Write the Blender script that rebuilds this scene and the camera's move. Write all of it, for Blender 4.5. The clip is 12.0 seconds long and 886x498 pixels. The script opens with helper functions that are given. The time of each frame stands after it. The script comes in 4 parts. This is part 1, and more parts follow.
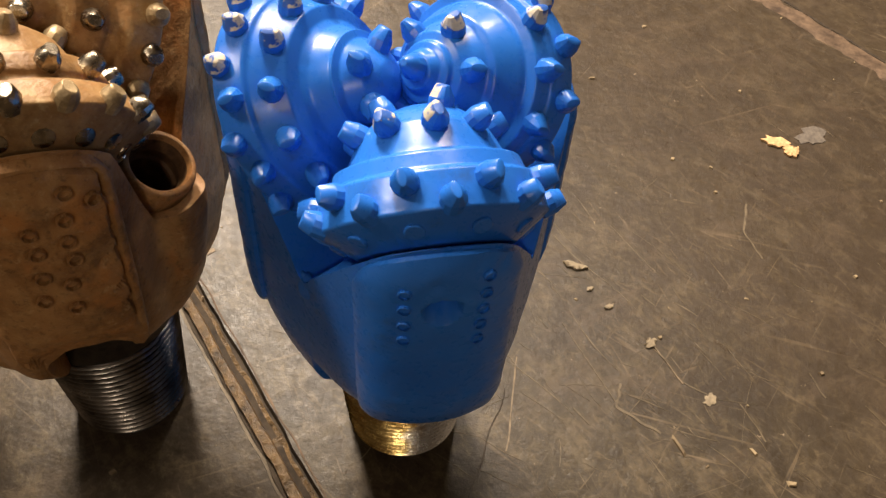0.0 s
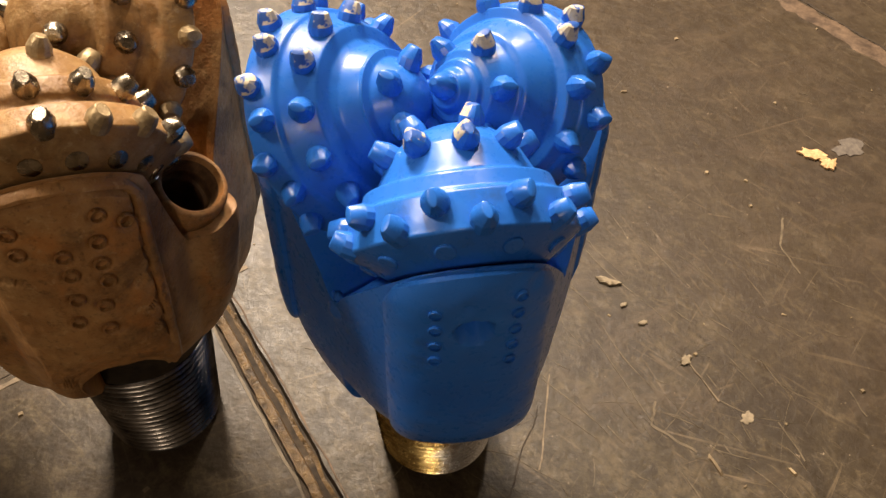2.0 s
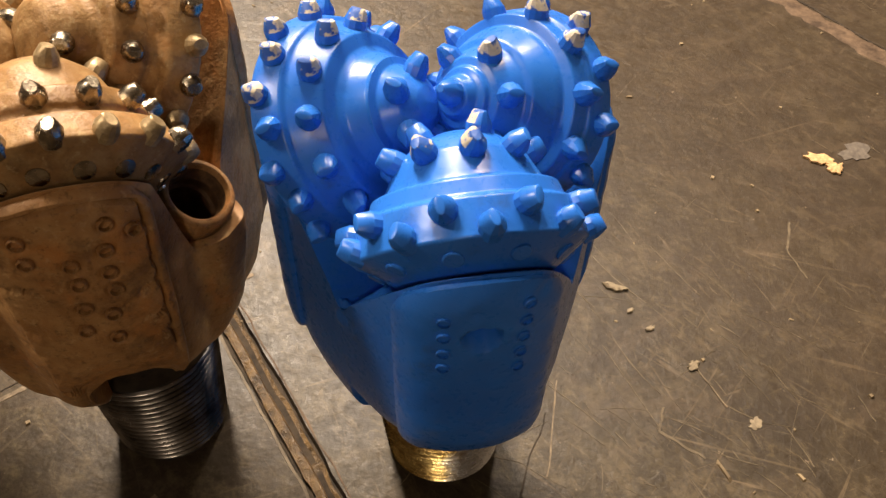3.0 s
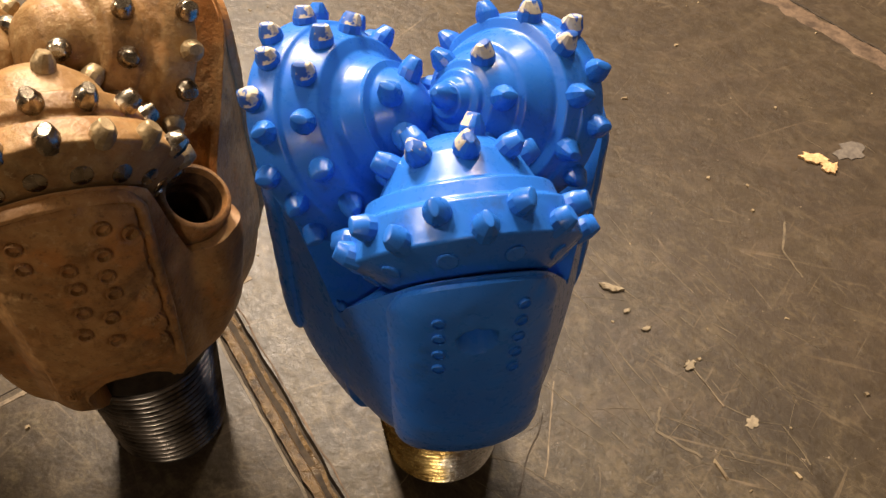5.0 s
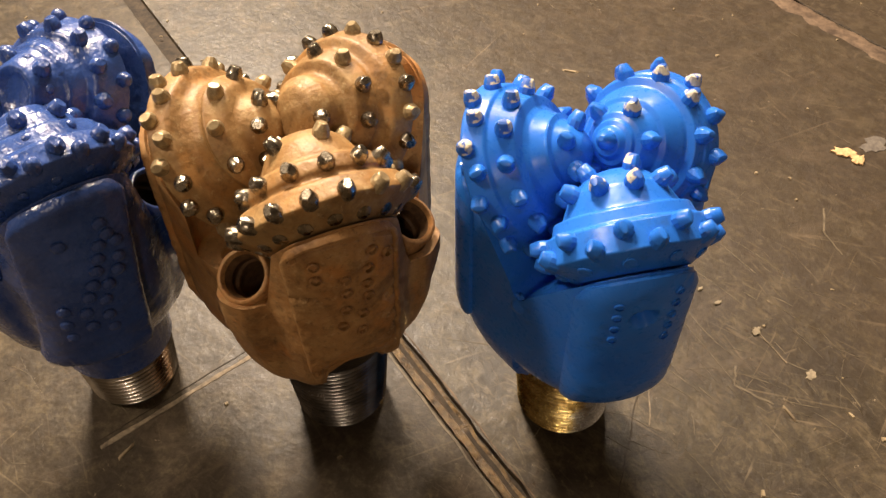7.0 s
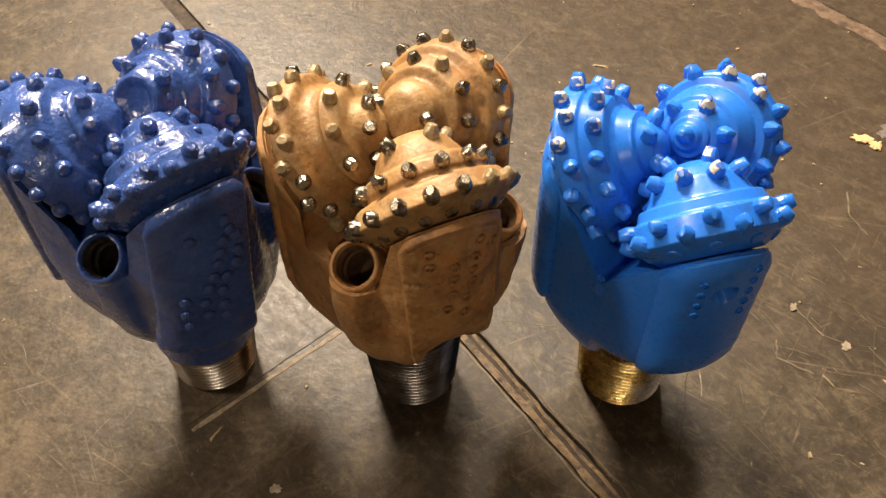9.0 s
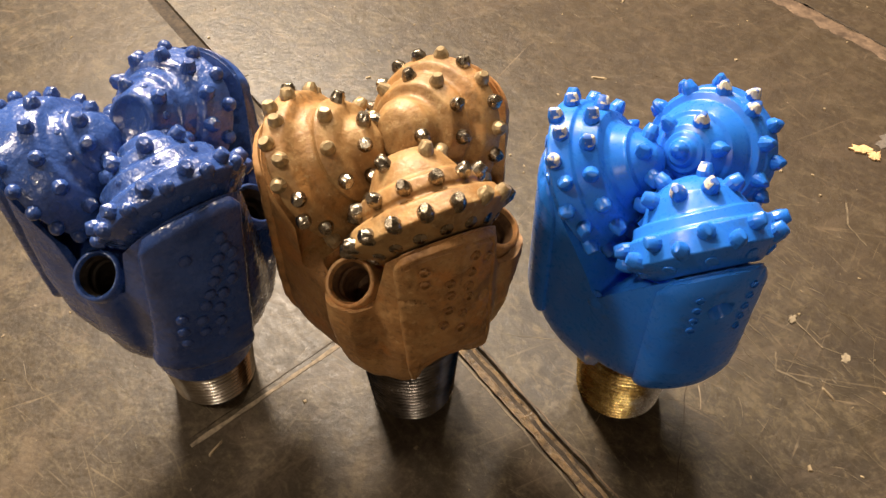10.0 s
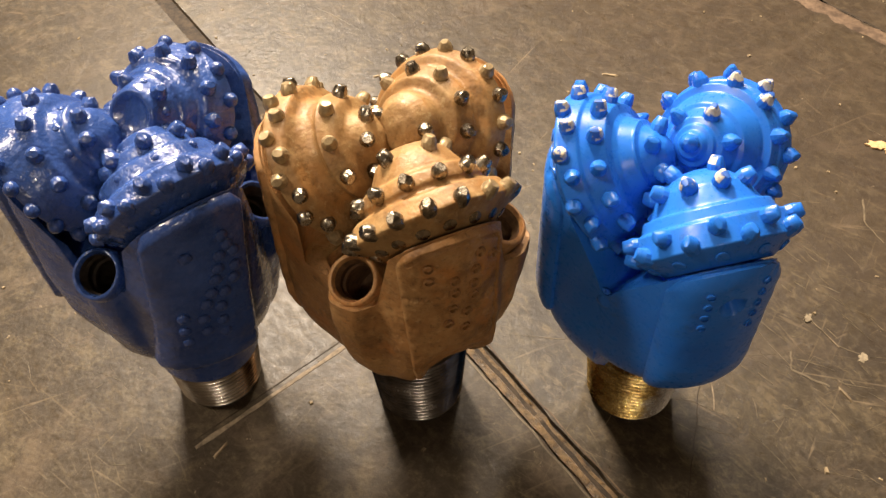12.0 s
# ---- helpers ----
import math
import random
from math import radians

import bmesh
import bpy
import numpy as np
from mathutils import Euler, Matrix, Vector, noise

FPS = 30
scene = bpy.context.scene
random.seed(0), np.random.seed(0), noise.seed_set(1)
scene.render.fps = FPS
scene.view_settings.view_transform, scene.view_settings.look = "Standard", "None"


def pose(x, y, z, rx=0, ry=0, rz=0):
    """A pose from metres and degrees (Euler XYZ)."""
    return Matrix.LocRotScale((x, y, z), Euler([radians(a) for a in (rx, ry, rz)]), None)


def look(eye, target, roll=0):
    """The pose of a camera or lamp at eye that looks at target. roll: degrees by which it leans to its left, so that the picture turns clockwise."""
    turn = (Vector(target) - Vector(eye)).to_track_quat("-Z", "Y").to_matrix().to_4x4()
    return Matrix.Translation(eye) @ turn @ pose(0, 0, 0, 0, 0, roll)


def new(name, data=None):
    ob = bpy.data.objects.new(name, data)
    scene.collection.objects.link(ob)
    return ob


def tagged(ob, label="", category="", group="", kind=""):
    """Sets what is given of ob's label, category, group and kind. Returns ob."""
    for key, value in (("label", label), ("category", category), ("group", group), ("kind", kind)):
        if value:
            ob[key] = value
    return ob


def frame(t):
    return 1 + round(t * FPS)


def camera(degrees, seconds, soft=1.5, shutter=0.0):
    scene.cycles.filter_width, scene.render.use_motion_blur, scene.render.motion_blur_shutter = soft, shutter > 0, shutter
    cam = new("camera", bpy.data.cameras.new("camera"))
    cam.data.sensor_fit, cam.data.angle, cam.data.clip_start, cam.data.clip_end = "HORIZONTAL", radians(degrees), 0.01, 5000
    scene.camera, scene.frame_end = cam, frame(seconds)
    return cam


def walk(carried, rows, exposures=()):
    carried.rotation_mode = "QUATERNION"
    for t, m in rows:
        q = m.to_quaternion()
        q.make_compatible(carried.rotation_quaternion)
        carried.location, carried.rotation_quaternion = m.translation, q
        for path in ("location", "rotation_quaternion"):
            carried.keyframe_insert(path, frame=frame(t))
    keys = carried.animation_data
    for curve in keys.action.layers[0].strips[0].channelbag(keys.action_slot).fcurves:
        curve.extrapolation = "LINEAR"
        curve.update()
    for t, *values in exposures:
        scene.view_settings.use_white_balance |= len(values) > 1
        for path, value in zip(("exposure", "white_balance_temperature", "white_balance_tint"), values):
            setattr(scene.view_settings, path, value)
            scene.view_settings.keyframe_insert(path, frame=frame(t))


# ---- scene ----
cam = camera(52.0, 12.0)
PATH = [
    (0, (0.125, 0.16, 0.774), (0.059, 1.474, -0.732), 4.2),
    (0.5, (0.138, 0.171, 0.756), (0.046, 1.479, -0.754), 3.3),
    (1, (0.123, 0.171, 0.759), (-0.012, 1.474, -0.752), 2.0),
    (1.5, (0.128, 0.171, 0.768), (-0.011, 1.479, -0.739), 1.6),
    (2, (0.125, 0.166, 0.774), (-0.014, 1.492, -0.717), 1.6),
    (2.5, (0.123, 0.166, 0.775), (-0.021, 1.496, -0.711), 1.4),
    (3, (0.123, 0.167, 0.774), (-0.027, 1.501, -0.709), 1.0),
    (5, (0.126, 0.164, 0.777), (-0.023, 1.502, -0.702), 0.6),
    (5.5, (0.125, 0.163, 0.784), (-0.009, 1.497, -0.701), -0.0),
    (6, (0.107, 0.145, 0.815), (0.0, 1.485, -0.665), -0.2),
    (6.5, (0.063, 0.096, 0.884), (-0.038, 1.436, -0.597), -0.3),
    (7, (-0.007, 0.029, 0.945), (-0.135, 1.335, -0.564), -1.2),
    (7.2, (-0.036, 0.015, 0.966), (-0.176, 1.309, -0.552), -1.7),
    (8.8, (-0.116, -0.031, 0.996), (-0.18, 1.267, -0.524), -0.3),
    (9, (-0.114, -0.029, 1.004), (-0.188, 1.263, -0.521), -0.7),
    (9.5, (-0.108, -0.024, 1.007), (-0.192, 1.276, -0.51), -1.3),
    (10, (-0.106, -0.023, 1.01), (-0.19, 1.281, -0.504), -1.3),
    (10.5, (-0.1, -0.028, 1.006), (-0.189, 1.275, -0.508), -1.7),
    (11, (-0.094, -0.022, 0.999), (-0.188, 1.288, -0.509), -2.1),
    (11.5, (-0.096, -0.022, 0.998), (-0.209, 1.293, -0.505), -2.7),
    (12, (-0.097, -0.016, 0.992), (-0.214, 1.293, -0.516), -2.6),
]
EXPOSURES = [(0.0, 0.0, 6550, 10), (1.5, 0.0, 6800, 11), (5.5, 0.0, 6800, 11), (6.5, 0.02, 6850, 11), (8.8, 0.23, 6550, 9), (12.0, 0.23, 6550, 9)]
walk(cam, [(t, look(eye, target, roll)) for t, eye, target, roll in PATH], EXPOSURES)

# ---- light ----
world = bpy.data.worlds.new("hall")
world.use_nodes = True
world.node_tree.nodes["Background"].inputs[0].default_value = (1.0, 0.86, 0.72, 1)
world.node_tree.nodes["Background"].inputs[1].default_value = 0.062
scene.world = world


def lamp(name, eye, target, size, watts, colour):
    data = bpy.data.lights.new(name, "AREA")
    data.shape, data.size, data.size_y, data.energy, data.color = "RECTANGLE", size[0], size[1], watts, colour
    ob = new(name, data)
    ob.matrix_world = look(eye, target)
    return ob


WARM = (1.0, 0.85, 0.69)
lamp("hall_and_fill_light", (-1.15, 2.9, 3.5), (-0.2, 0.6, 0), (0.8, 0.6), 160, WARM)
lamp("hall_and_fill_light", (-1.9, 4.8, 4.2), (-0.4, 0.8, 0), (1.0, 0.7), 680, WARM)
lamp("hall_and_fill_light", (0.5, 3.3, 3.8), (0, 0.6, 0), (0.35, 0.9), 115, WARM)
# added fill from the left that lifts the left floor and faces
lamp("hall_and_fill_light", (-2.8, 0.3, 3.6), (-0.2, 0.6, 0), (0.5, 0.5), 95, WARM)
# added weak front fill for the plates and pins, no known source
lamp("hall_and_fill_light", (0.2, -3.4, 3.8), (-0.2, 0.6, 0.2), (0.4, 0.25), 36, WARM)

# ---- materials ----
# the floor joint: its direction, the way across it, and its offset
SEAM = Vector((0.6188, -0.7856))
ACROSS = Vector((0.7856, 0.6188))
SEAM_AT = Vector((-0.067, 0.601)).dot(ACROSS)


class Nodes:
    """A short way to write a node material."""

    def __init__(self, name):
        self.mat = bpy.data.materials.new(name)
        self.mat.use_nodes = True
        self.tree = self.mat.node_tree
        self.bsdf = self.tree.nodes["Principled BSDF"]
        self.coord = self.tree.nodes.new("ShaderNodeTexCoord").outputs["Object"]

    def put(self, socket, value):
        if hasattr(value, "is_output"):
            self.tree.links.new(value, socket)
        elif isinstance(value, tuple) and len(value) == 3 and socket.type == "RGBA":
            socket.default_value = (*value, 1)
        else:
            socket.default_value = value

    def set(self, **values):
        for key, value in values.items():
            self.put(self.bsdf.inputs[key.replace("_", " ")], value)
        return self

    def noise(self, scale, detail=4.0, rough=0.6, stretch=None, turn=0.0, distortion=0.0):
        node = self.tree.nodes.new("ShaderNodeTexNoise")
        vector = self.coord
        if stretch:
            for field, value in (("Rotation", (0, 0, radians(turn))), ("Scale", stretch)):
                m = self.tree.nodes.new("ShaderNodeMapping")
                m.inputs[field].default_value = value
                self.tree.links.new(vector, m.inputs["Vector"])
                vector = m.outputs["Vector"]
        self.tree.links.new(vector, node.inputs["Vector"])
        for key, value in (("Scale", scale), ("Detail", detail), ("Roughness", rough), ("Distortion", distortion)):
            node.inputs[key].default_value = value
        return node.outputs["Fac"]

    def ramp(self, fac, *stops):
        node = self.tree.nodes.new("ShaderNodeValToRGB")
        self.put(node.inputs["Fac"], fac)
        els = node.color_ramp.elements
        while len(els) < len(stops):
            els.new(0.5)
        for el, (at, c) in zip(els, stops):
            el.position = at
            el.color = (*c, 1) if isinstance(c, tuple) else (c, c, c, 1)
        return node.outputs["Color"]

    def mix(self, fac, a, b, how="MIX"):
        node = self.tree.nodes.new("ShaderNodeMix")
        node.data_type, node.blend_type = "RGBA", how
        self.put(node.inputs[0], fac)
        self.put(node.inputs[6], a)
        self.put(node.inputs[7], b)
        return node.outputs[2]

    def math(self, op, a, b=0.0):
        node = self.tree.nodes.new("ShaderNodeMath")
        node.operation = op
        self.put(node.inputs[0], a)
        self.put(node.inputs[1], b)
        return node.outputs[0]

    def bump(self, *layers, edge=0.0):
        normal = None
        if edge:
            bevel = self.tree.nodes.new("ShaderNodeBevel")
            bevel.samples = 3
            bevel.inputs["Radius"].default_value = edge
            normal = bevel.outputs[0]
        for height, metres in layers:
            node = self.tree.nodes.new("ShaderNodeBump")
            node.inputs["Distance"].default_value = metres
            self.put(node.inputs["Height"], height)
            if normal:
                self.tree.links.new(normal, node.inputs["Normal"])
            normal = node.outputs[0]
        self.tree.links.new(normal, self.bsdf.inputs["Normal"])
        return self


def paint_light_blue():
    n = Nodes("light_blue_paint")
    big, fine, wear = n.noise(9, 3), n.noise(160, 5), n.noise(26, 6, 0.7)
    base = n.mix(n.ramp(big, (0.3, 0.0), (0.75, 1.0)), (0.014, 0.124, 0.54), (0.025, 0.184, 0.69))
    grime = n.ramp(wear, (0.60, 0.0), (0.74, 0.5))
    base = n.mix(grime, base, (0.03, 0.05, 0.10))
    n.set(Base_Color=base, Roughness=n.ramp(fine, (0.3, 0.24), (0.8, 0.38)), Specular_IOR_Level=0.38)
    return n.bump((n.noise(45, 2), 0.0004), (fine, 0.00008), edge=0.0008).mat


def paint_dark_blue():
    n = Nodes("dark_blue_paint")
    big, fine = n.noise(14, 4), n.noise(110, 5, 0.65)
    base = n.mix(n.ramp(big, (0.3, 0.0), (0.7, 1.0)), (0.016, 0.044, 0.17), (0.040, 0.092, 0.31))
    chips = n.ramp(n.noise(75, 6, 0.75), (0.70, 0.0), (0.74, 0.5))
    base = n.mix(chips, base, (0.10, 0.09, 0.09))
    n.set(Base_Color=base, Roughness=n.ramp(fine, (0.3, 0.20), (0.8, 0.38)), Coat_Weight=0.4, Coat_Roughness=0.07)
    return n.bump((n.noise(62, 3, 0.55), 0.0021), (n.noise(130, 2), 0.0008), edge=0.001).mat


def rust(name, tones, grime, speckle):
    """Rusted steel in five tones: grime darkens it in blotches, speckle pits it finely."""
    n = Nodes(name)
    deep, brown, ochre, orange, pale = tones
    big, mid, fine = n.noise(11, 5, 0.65, distortion=0.6), n.noise(42, 6, 0.7), n.noise(260, 5, 0.7)
    base = n.mix(n.ramp(big, (0.32, 0.0), (0.68, 1.0)), deep, brown)
    base = n.mix(n.ramp(mid, (0.45, 0.0), (0.72, 0.7)), base, ochre)
    base = n.mix(n.ramp(n.noise(24, 6, 0.7), (0.52, 0.0), (0.68, grime)), base, (0.080, 0.040, 0.018))
    base = n.mix(n.ramp(n.noise(17, 5, 0.65), (0.54, 0.0), (0.66, 0.7)), base, orange)
    base = n.mix(n.ramp(n.noise(190, 4, 0.7), (0.54, 0.0), (0.68, speckle)), base, (0.060, 0.032, 0.015))
    base = n.mix(n.ramp(n.noise(120, 5, 0.75), (0.58, 0.0), (0.66, 0.4)), base, pale)
    n.set(Base_Color=base, Metallic=0.05, Roughness=n.ramp(mid, (0.3, 0.36), (0.75, 0.62)), Specular_IOR_Level=0.3)
    return n.bump((n.noise(55, 4, 0.6), 0.0020), (n.noise(170, 4, 0.7), 0.0012 * speckle), (fine, 0.0007 * speckle), edge=0.001).mat


def metal(name, dark, light, rough, scale=90, metallic=1.0, bump=0.0003):
    n = Nodes(name)
    a, b = n.noise(scale, 5, 0.7), n.noise(scale * 0.2, 3)
    base = n.mix(n.ramp(a, (0.35, 0.0), (0.7, 1.0)), dark, light)
    base = n.mix(n.ramp(b, (0.45, 0.0), (0.8, 0.5)), base, tuple(c * 0.5 for c in dark))
    n.set(Base_Color=base, Metallic=metallic, Roughness=n.ramp(a, (0.2, rough * 0.7), (0.8, rough * 1.3)))
    return n.bump((a, bump)).mat


def gilded():
    """Gold varnish on steel, worn off in patches and along one flank, whose silver-blue includes a painted reflection.
    """
    n = Nodes("gilded_steel")
    a, b = n.noise(30, 5, 0.7), n.noise(140, 4, 0.7)
    gold = n.mix(n.ramp(a, (0.38, 0.0), (0.64, 1.0)), (0.30, 0.18, 0.05), (0.80, 0.60, 0.24))
    split = n.tree.nodes.new("ShaderNodeSeparateXYZ")
    n.tree.links.new(n.coord, split.inputs[0])
    flank = n.math("ADD", split.outputs["X"], n.math("MULTIPLY", n.math("SUBTRACT", a, 0.5), 0.06))
    rubbed_sheen = n.ramp(n.math("MULTIPLY", flank, 10.0), (0.10, 0.0), (0.24, 0.9))
    # bare steel, tinted with the blue body's reflection
    base = n.mix(rubbed_sheen, gold, (0.62, 0.64, 0.68))
    base = n.mix(n.ramp(b, (0.58, 0.0), (0.70, 0.6)), base, (0.16, 0.10, 0.04))
    n.set(Base_Color=base, Metallic=1.0, Roughness=n.ramp(b, (0.25, 0.16), (0.8, 0.36)))
    return n.bump((b, 0.0004)).mat


def concrete(name, dark, light, marked, far_tone=0.0, gloss=0.12):
    """A trowelled slab: blotches, dirt, fine grain and scratches, and a darker red-brown tone away from the joint."""
    n = Nodes(name)
    big, mid, fine = n.noise(1.7, 4, 0.6), n.noise(8, 8, 0.7, distortion=0.8), n.noise(130, 6, 0.7)
    base = n.mix(n.ramp(big, (0.35, 0.0), (0.65, 1.0)), dark, light)
    base = n.mix(n.ramp(mid, (0.40, 0.8 * marked), (0.56, 0.0)), base, (0.036, 0.028, 0.021))
    base = n.mix(n.ramp(n.noise(21, 6, 0.75), (0.50, 0.0), (0.64, 0.7)), base, (0.120, 0.092, 0.056))
    base = n.mix(n.ramp(n.noise(4.5, 5, 0.7, distortion=1.2), (0.54, 0.0), (0.66, 0.75 * marked)), base, (0.026, 0.020, 0.014))
    base = n.mix(n.ramp(fine, (0.38, 0.5), (0.58, 0.0)), base, (0.026, 0.020, 0.013))
    mottle = n.noise(34, 7, 0.78, (1, 1.9, 1), 48, 0.9)
    base = n.mix(n.ramp(mottle, (0.36, 0.75 * marked), (0.48, 0.0)), base, (0.024, 0.0175, 0.011))
    base = n.mix(n.ramp(mottle, (0.53, 0.0), (0.66, 0.7 * marked)), base, (0.125, 0.094, 0.056))
    marks = None
    for turn, scale, lo in ((33, 9, 0.64), (-28, 8, 0.65), (62, 11, 0.65), (8, 6, 0.66), (-62, 10, 0.65), (48, 16, 0.66)):
        line = n.ramp(n.noise(scale, 3, 0.6, (0.9, 16, 1), turn, 0.7), (lo, 0.0), (lo + 0.08, 0.46 * marked))
        marks = line if marks is None else n.mix(1.0, marks, line, "LIGHTEN")
    patch = n.ramp(n.noise(3.6, 4, 0.65), (0.42, 0.08), (0.60, 1.0))
    base = n.mix(n.mix(1.0, marks, patch, "MULTIPLY"), base, (0.27, 0.20, 0.125))
    smear = n.ramp(n.noise(5.5, 7, 0.75, (1, 2.2, 1), -38, 1.5), (0.52, 0.0), (0.64, 0.42))
    base = n.mix(smear, base, (0.115, 0.083, 0.055))
    if far_tone:
        split = n.tree.nodes.new("ShaderNodeSeparateXYZ")
        n.tree.links.new(n.coord, split.inputs[0])
        away = n.math("ADD", n.math("MULTIPLY", split.outputs["X"], ACROSS.x), n.math("MULTIPLY", split.outputs["Y"], ACROSS.y))
        away = n.math("ADD", n.math("SUBTRACT", away, SEAM_AT), n.math("MULTIPLY", n.noise(6, 6, 0.7), 0.5))
        base = n.mix(n.ramp(away, (0.42, 0.0), (0.85, far_tone)), base, n.mix(n.noise(18, 6, 0.7), (0.028, 0.0185, 0.012), (0.076, 0.052, 0.033)))
    flecks = n.ramp(n.noise(60, 4, 0.8), (0.67, 0.0), (0.72, 0.7))
    base = n.mix(flecks, base, (0.30, 0.23, 0.16))
    n.set(Base_Color=base, Roughness=n.ramp(n.noise(48, 7, 0.75, (1, 1.9, 1), 48, 0.8), (0.35, 0.27), (0.66, 0.48)), Specular_IOR_Level=gloss)
    return n.bump((n.noise(26, 5, 0.65), 0.0010), (n.noise(75, 6, 0.7), 0.0007 * marked), (fine, 0.0004 * marked)).mat


def plain(name, a, b, rough, scale, bump=0.0005, metallic=0.0):
    n = Nodes(name)
    f = n.noise(scale, 6, 0.7)
    n.set(Base_Color=n.mix(n.ramp(f, (0.35, 0.0), (0.65, 1.0)), a, b), Roughness=rough, Metallic=metallic, Specular_IOR_Level=0.25)
    return n.bump((f, bump)).mat


def chipped():
    """Cream undercoat that shows through chipped blue paint."""
    n = Nodes("chipped_paint")
    f = n.noise(95, 3, 0.6)
    cream = n.mix(n.noise(330, 4), (0.42, 0.35, 0.24), (0.84, 0.77, 0.62))
    n.set(Base_Color=n.mix(n.ramp(f, (0.45, 0.0), (0.50, 1.0)), (0.02, 0.10, 0.42), cream), Roughness=0.5)
    return n.bump((f, 0.0012)).mat


LIGHT_BLUE, DARK_BLUE = paint_light_blue(), paint_dark_blue()
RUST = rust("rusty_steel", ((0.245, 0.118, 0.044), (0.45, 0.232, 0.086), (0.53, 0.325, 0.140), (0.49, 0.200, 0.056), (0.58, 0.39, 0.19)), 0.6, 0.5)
MUDDY_RUST = rust("mud_caked_rust", ((0.19, 0.095, 0.034), (0.35, 0.200, 0.077), (0.46, 0.310, 0.138), (0.39, 0.185, 0.055), (0.53, 0.40, 0.21)), 0.5, 0.28)
CARBIDE = metal("bare_carbide", (0.17, 0.140, 0.105), (0.50, 0.43, 0.33), 0.27)
DUSTY_CARBIDE = plain("dusty_carbide", (0.22, 0.155, 0.082), (0.45, 0.335, 0.185), 0.32, 160, metallic=0.4)
CREAM = chipped()
# rust for inside the bores, darkened to carry their shade
SHADED_RUST = plain("shaded_rust", (0.06, 0.032, 0.017), (0.16, 0.085, 0.040), 0.55, 120, 0.0008)
BRASS = gilded()
STEEL = metal("bright_steel", (0.42, 0.37, 0.31), (0.82, 0.74, 0.62), 0.2, 25)
BLACK_STEEL = metal("oily_black_steel", (0.06, 0.053, 0.045), (0.30, 0.265, 0.23), 0.24, 25)
# near-black that paints the shade into bores, thread roots and hollows
RECESS_SHADE = plain("recess_shade", (0.010, 0.008, 0.007), (0.05, 0.038, 0.028), 0.4, 120)
CONCRETE = concrete("worn_concrete", (0.035, 0.0262, 0.0158), (0.072, 0.055, 0.032), 1.0, 0.5, 0.18)
SMOOTH_CONCRETE = concrete("smooth_concrete", (0.041, 0.0305, 0.0195), (0.070, 0.052, 0.033), 0.6)
FILLER = plain("joint_filler", (0.030, 0.019, 0.010), (0.18, 0.112, 0.048), 0.34, 48, 0.005)
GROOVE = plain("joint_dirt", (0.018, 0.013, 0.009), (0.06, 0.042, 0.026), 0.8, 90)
DIRT = plain("packed_dirt", (0.05, 0.031, 0.019), (0.16, 0.105, 0.066), 0.8, 40, 0.002)
PALE = plain("pale_smear", (0.10, 0.077, 0.052), (0.27, 0.205, 0.135), 0.7, 90)
WOOD = plain("wood_splinter", (0.36, 0.22, 0.10), (0.70, 0.46, 0.23), 0.7, 150)
CRUMB = plain("pale_crumb", (0.17, 0.135, 0.09), (0.31, 0.25, 0.165), 0.7, 140)
SCRATCH = plain("scratched_concrete", (0.075, 0.057, 0.036), (0.16, 0.122, 0.076), 0.6, 60)
DUST = plain("grey_scrap", (0.08, 0.066, 0.055), (0.15, 0.125, 0.10), 0.7, 150)
LITTER = plain("litter", (0.12, 0.085, 0.05), (0.38, 0.29, 0.17), 0.7, 9)
PLASTER = plain("wall_paint", (0.20, 0.17, 0.135), (0.26, 0.22, 0.175), 0.8, 3)

# ---- mesh helpers ----


def link_mesh(name, bm, mats, parent=None, label="", m=None, sharp=35):
    mesh = bpy.data.meshes.new(name)
    bm.normal_update()
    bm.to_mesh(mesh)
    bm.free()
    return link_data(name, mesh, mats, parent, label, m, sharp)


def link_data(name, mesh, mats, parent=None, label="", m=None, sharp=35):
    if not mesh.materials:
        for mat in mats if isinstance(mats, (list, tuple)) else [mats]:
            mesh.materials.append(mat)
        mesh.shade_smooth()
        mesh.set_sharp_from_angle(angle=radians(sharp))
    ob = new(name, mesh)
    if parent:
        ob.parent = parent
    if m is not None:
        ob.matrix_basis = m
    return tagged(ob, label)


def part(name, bm, mats, parent, label="", m=None, sharp=35):
    return link_mesh(name, bm, mats, parent, label, m, sharp)


def skin(bm, rings, close_ends=True, wrap=True):
    """Joins rings of equal length into a tube."""
    made = [[bm.verts.new(p) for p in ring] for ring in rings]
    n = len(made[0])
    for a, b in zip(made, made[1:]):
        for i in range(n if wrap else n - 1):
            j = (i + 1) % n
            bm.faces.new((a[i], a[j], b[j], b[i]))
    if close_ends:
        bm.faces.new(made[0][::-1])
        bm.faces.new(made[-1])
    return made


def lathe(profile, steps, shake=0.0, seed=0.0, scale=40):
    """A solid turned about z from (z, radius) pairs."""
    bm = bmesh.new()
    rings = []
    for z, r in profile:
        ring = []
        for k in range(steps):
            a = math.tau * k / steps
            p = Vector((r * math.cos(a), r * math.sin(a), z))
            if shake:
                q = p * scale + Vector((seed, seed * 2, 0))
                p += Vector((math.cos(a), math.sin(a), 0.3)) * noise.noise(q) * shake
            ring.append(p)
        rings.append(ring)
    skin(bm, rings)
    bmesh.ops.recalc_face_normals(bm, faces=bm.faces)
    return bm


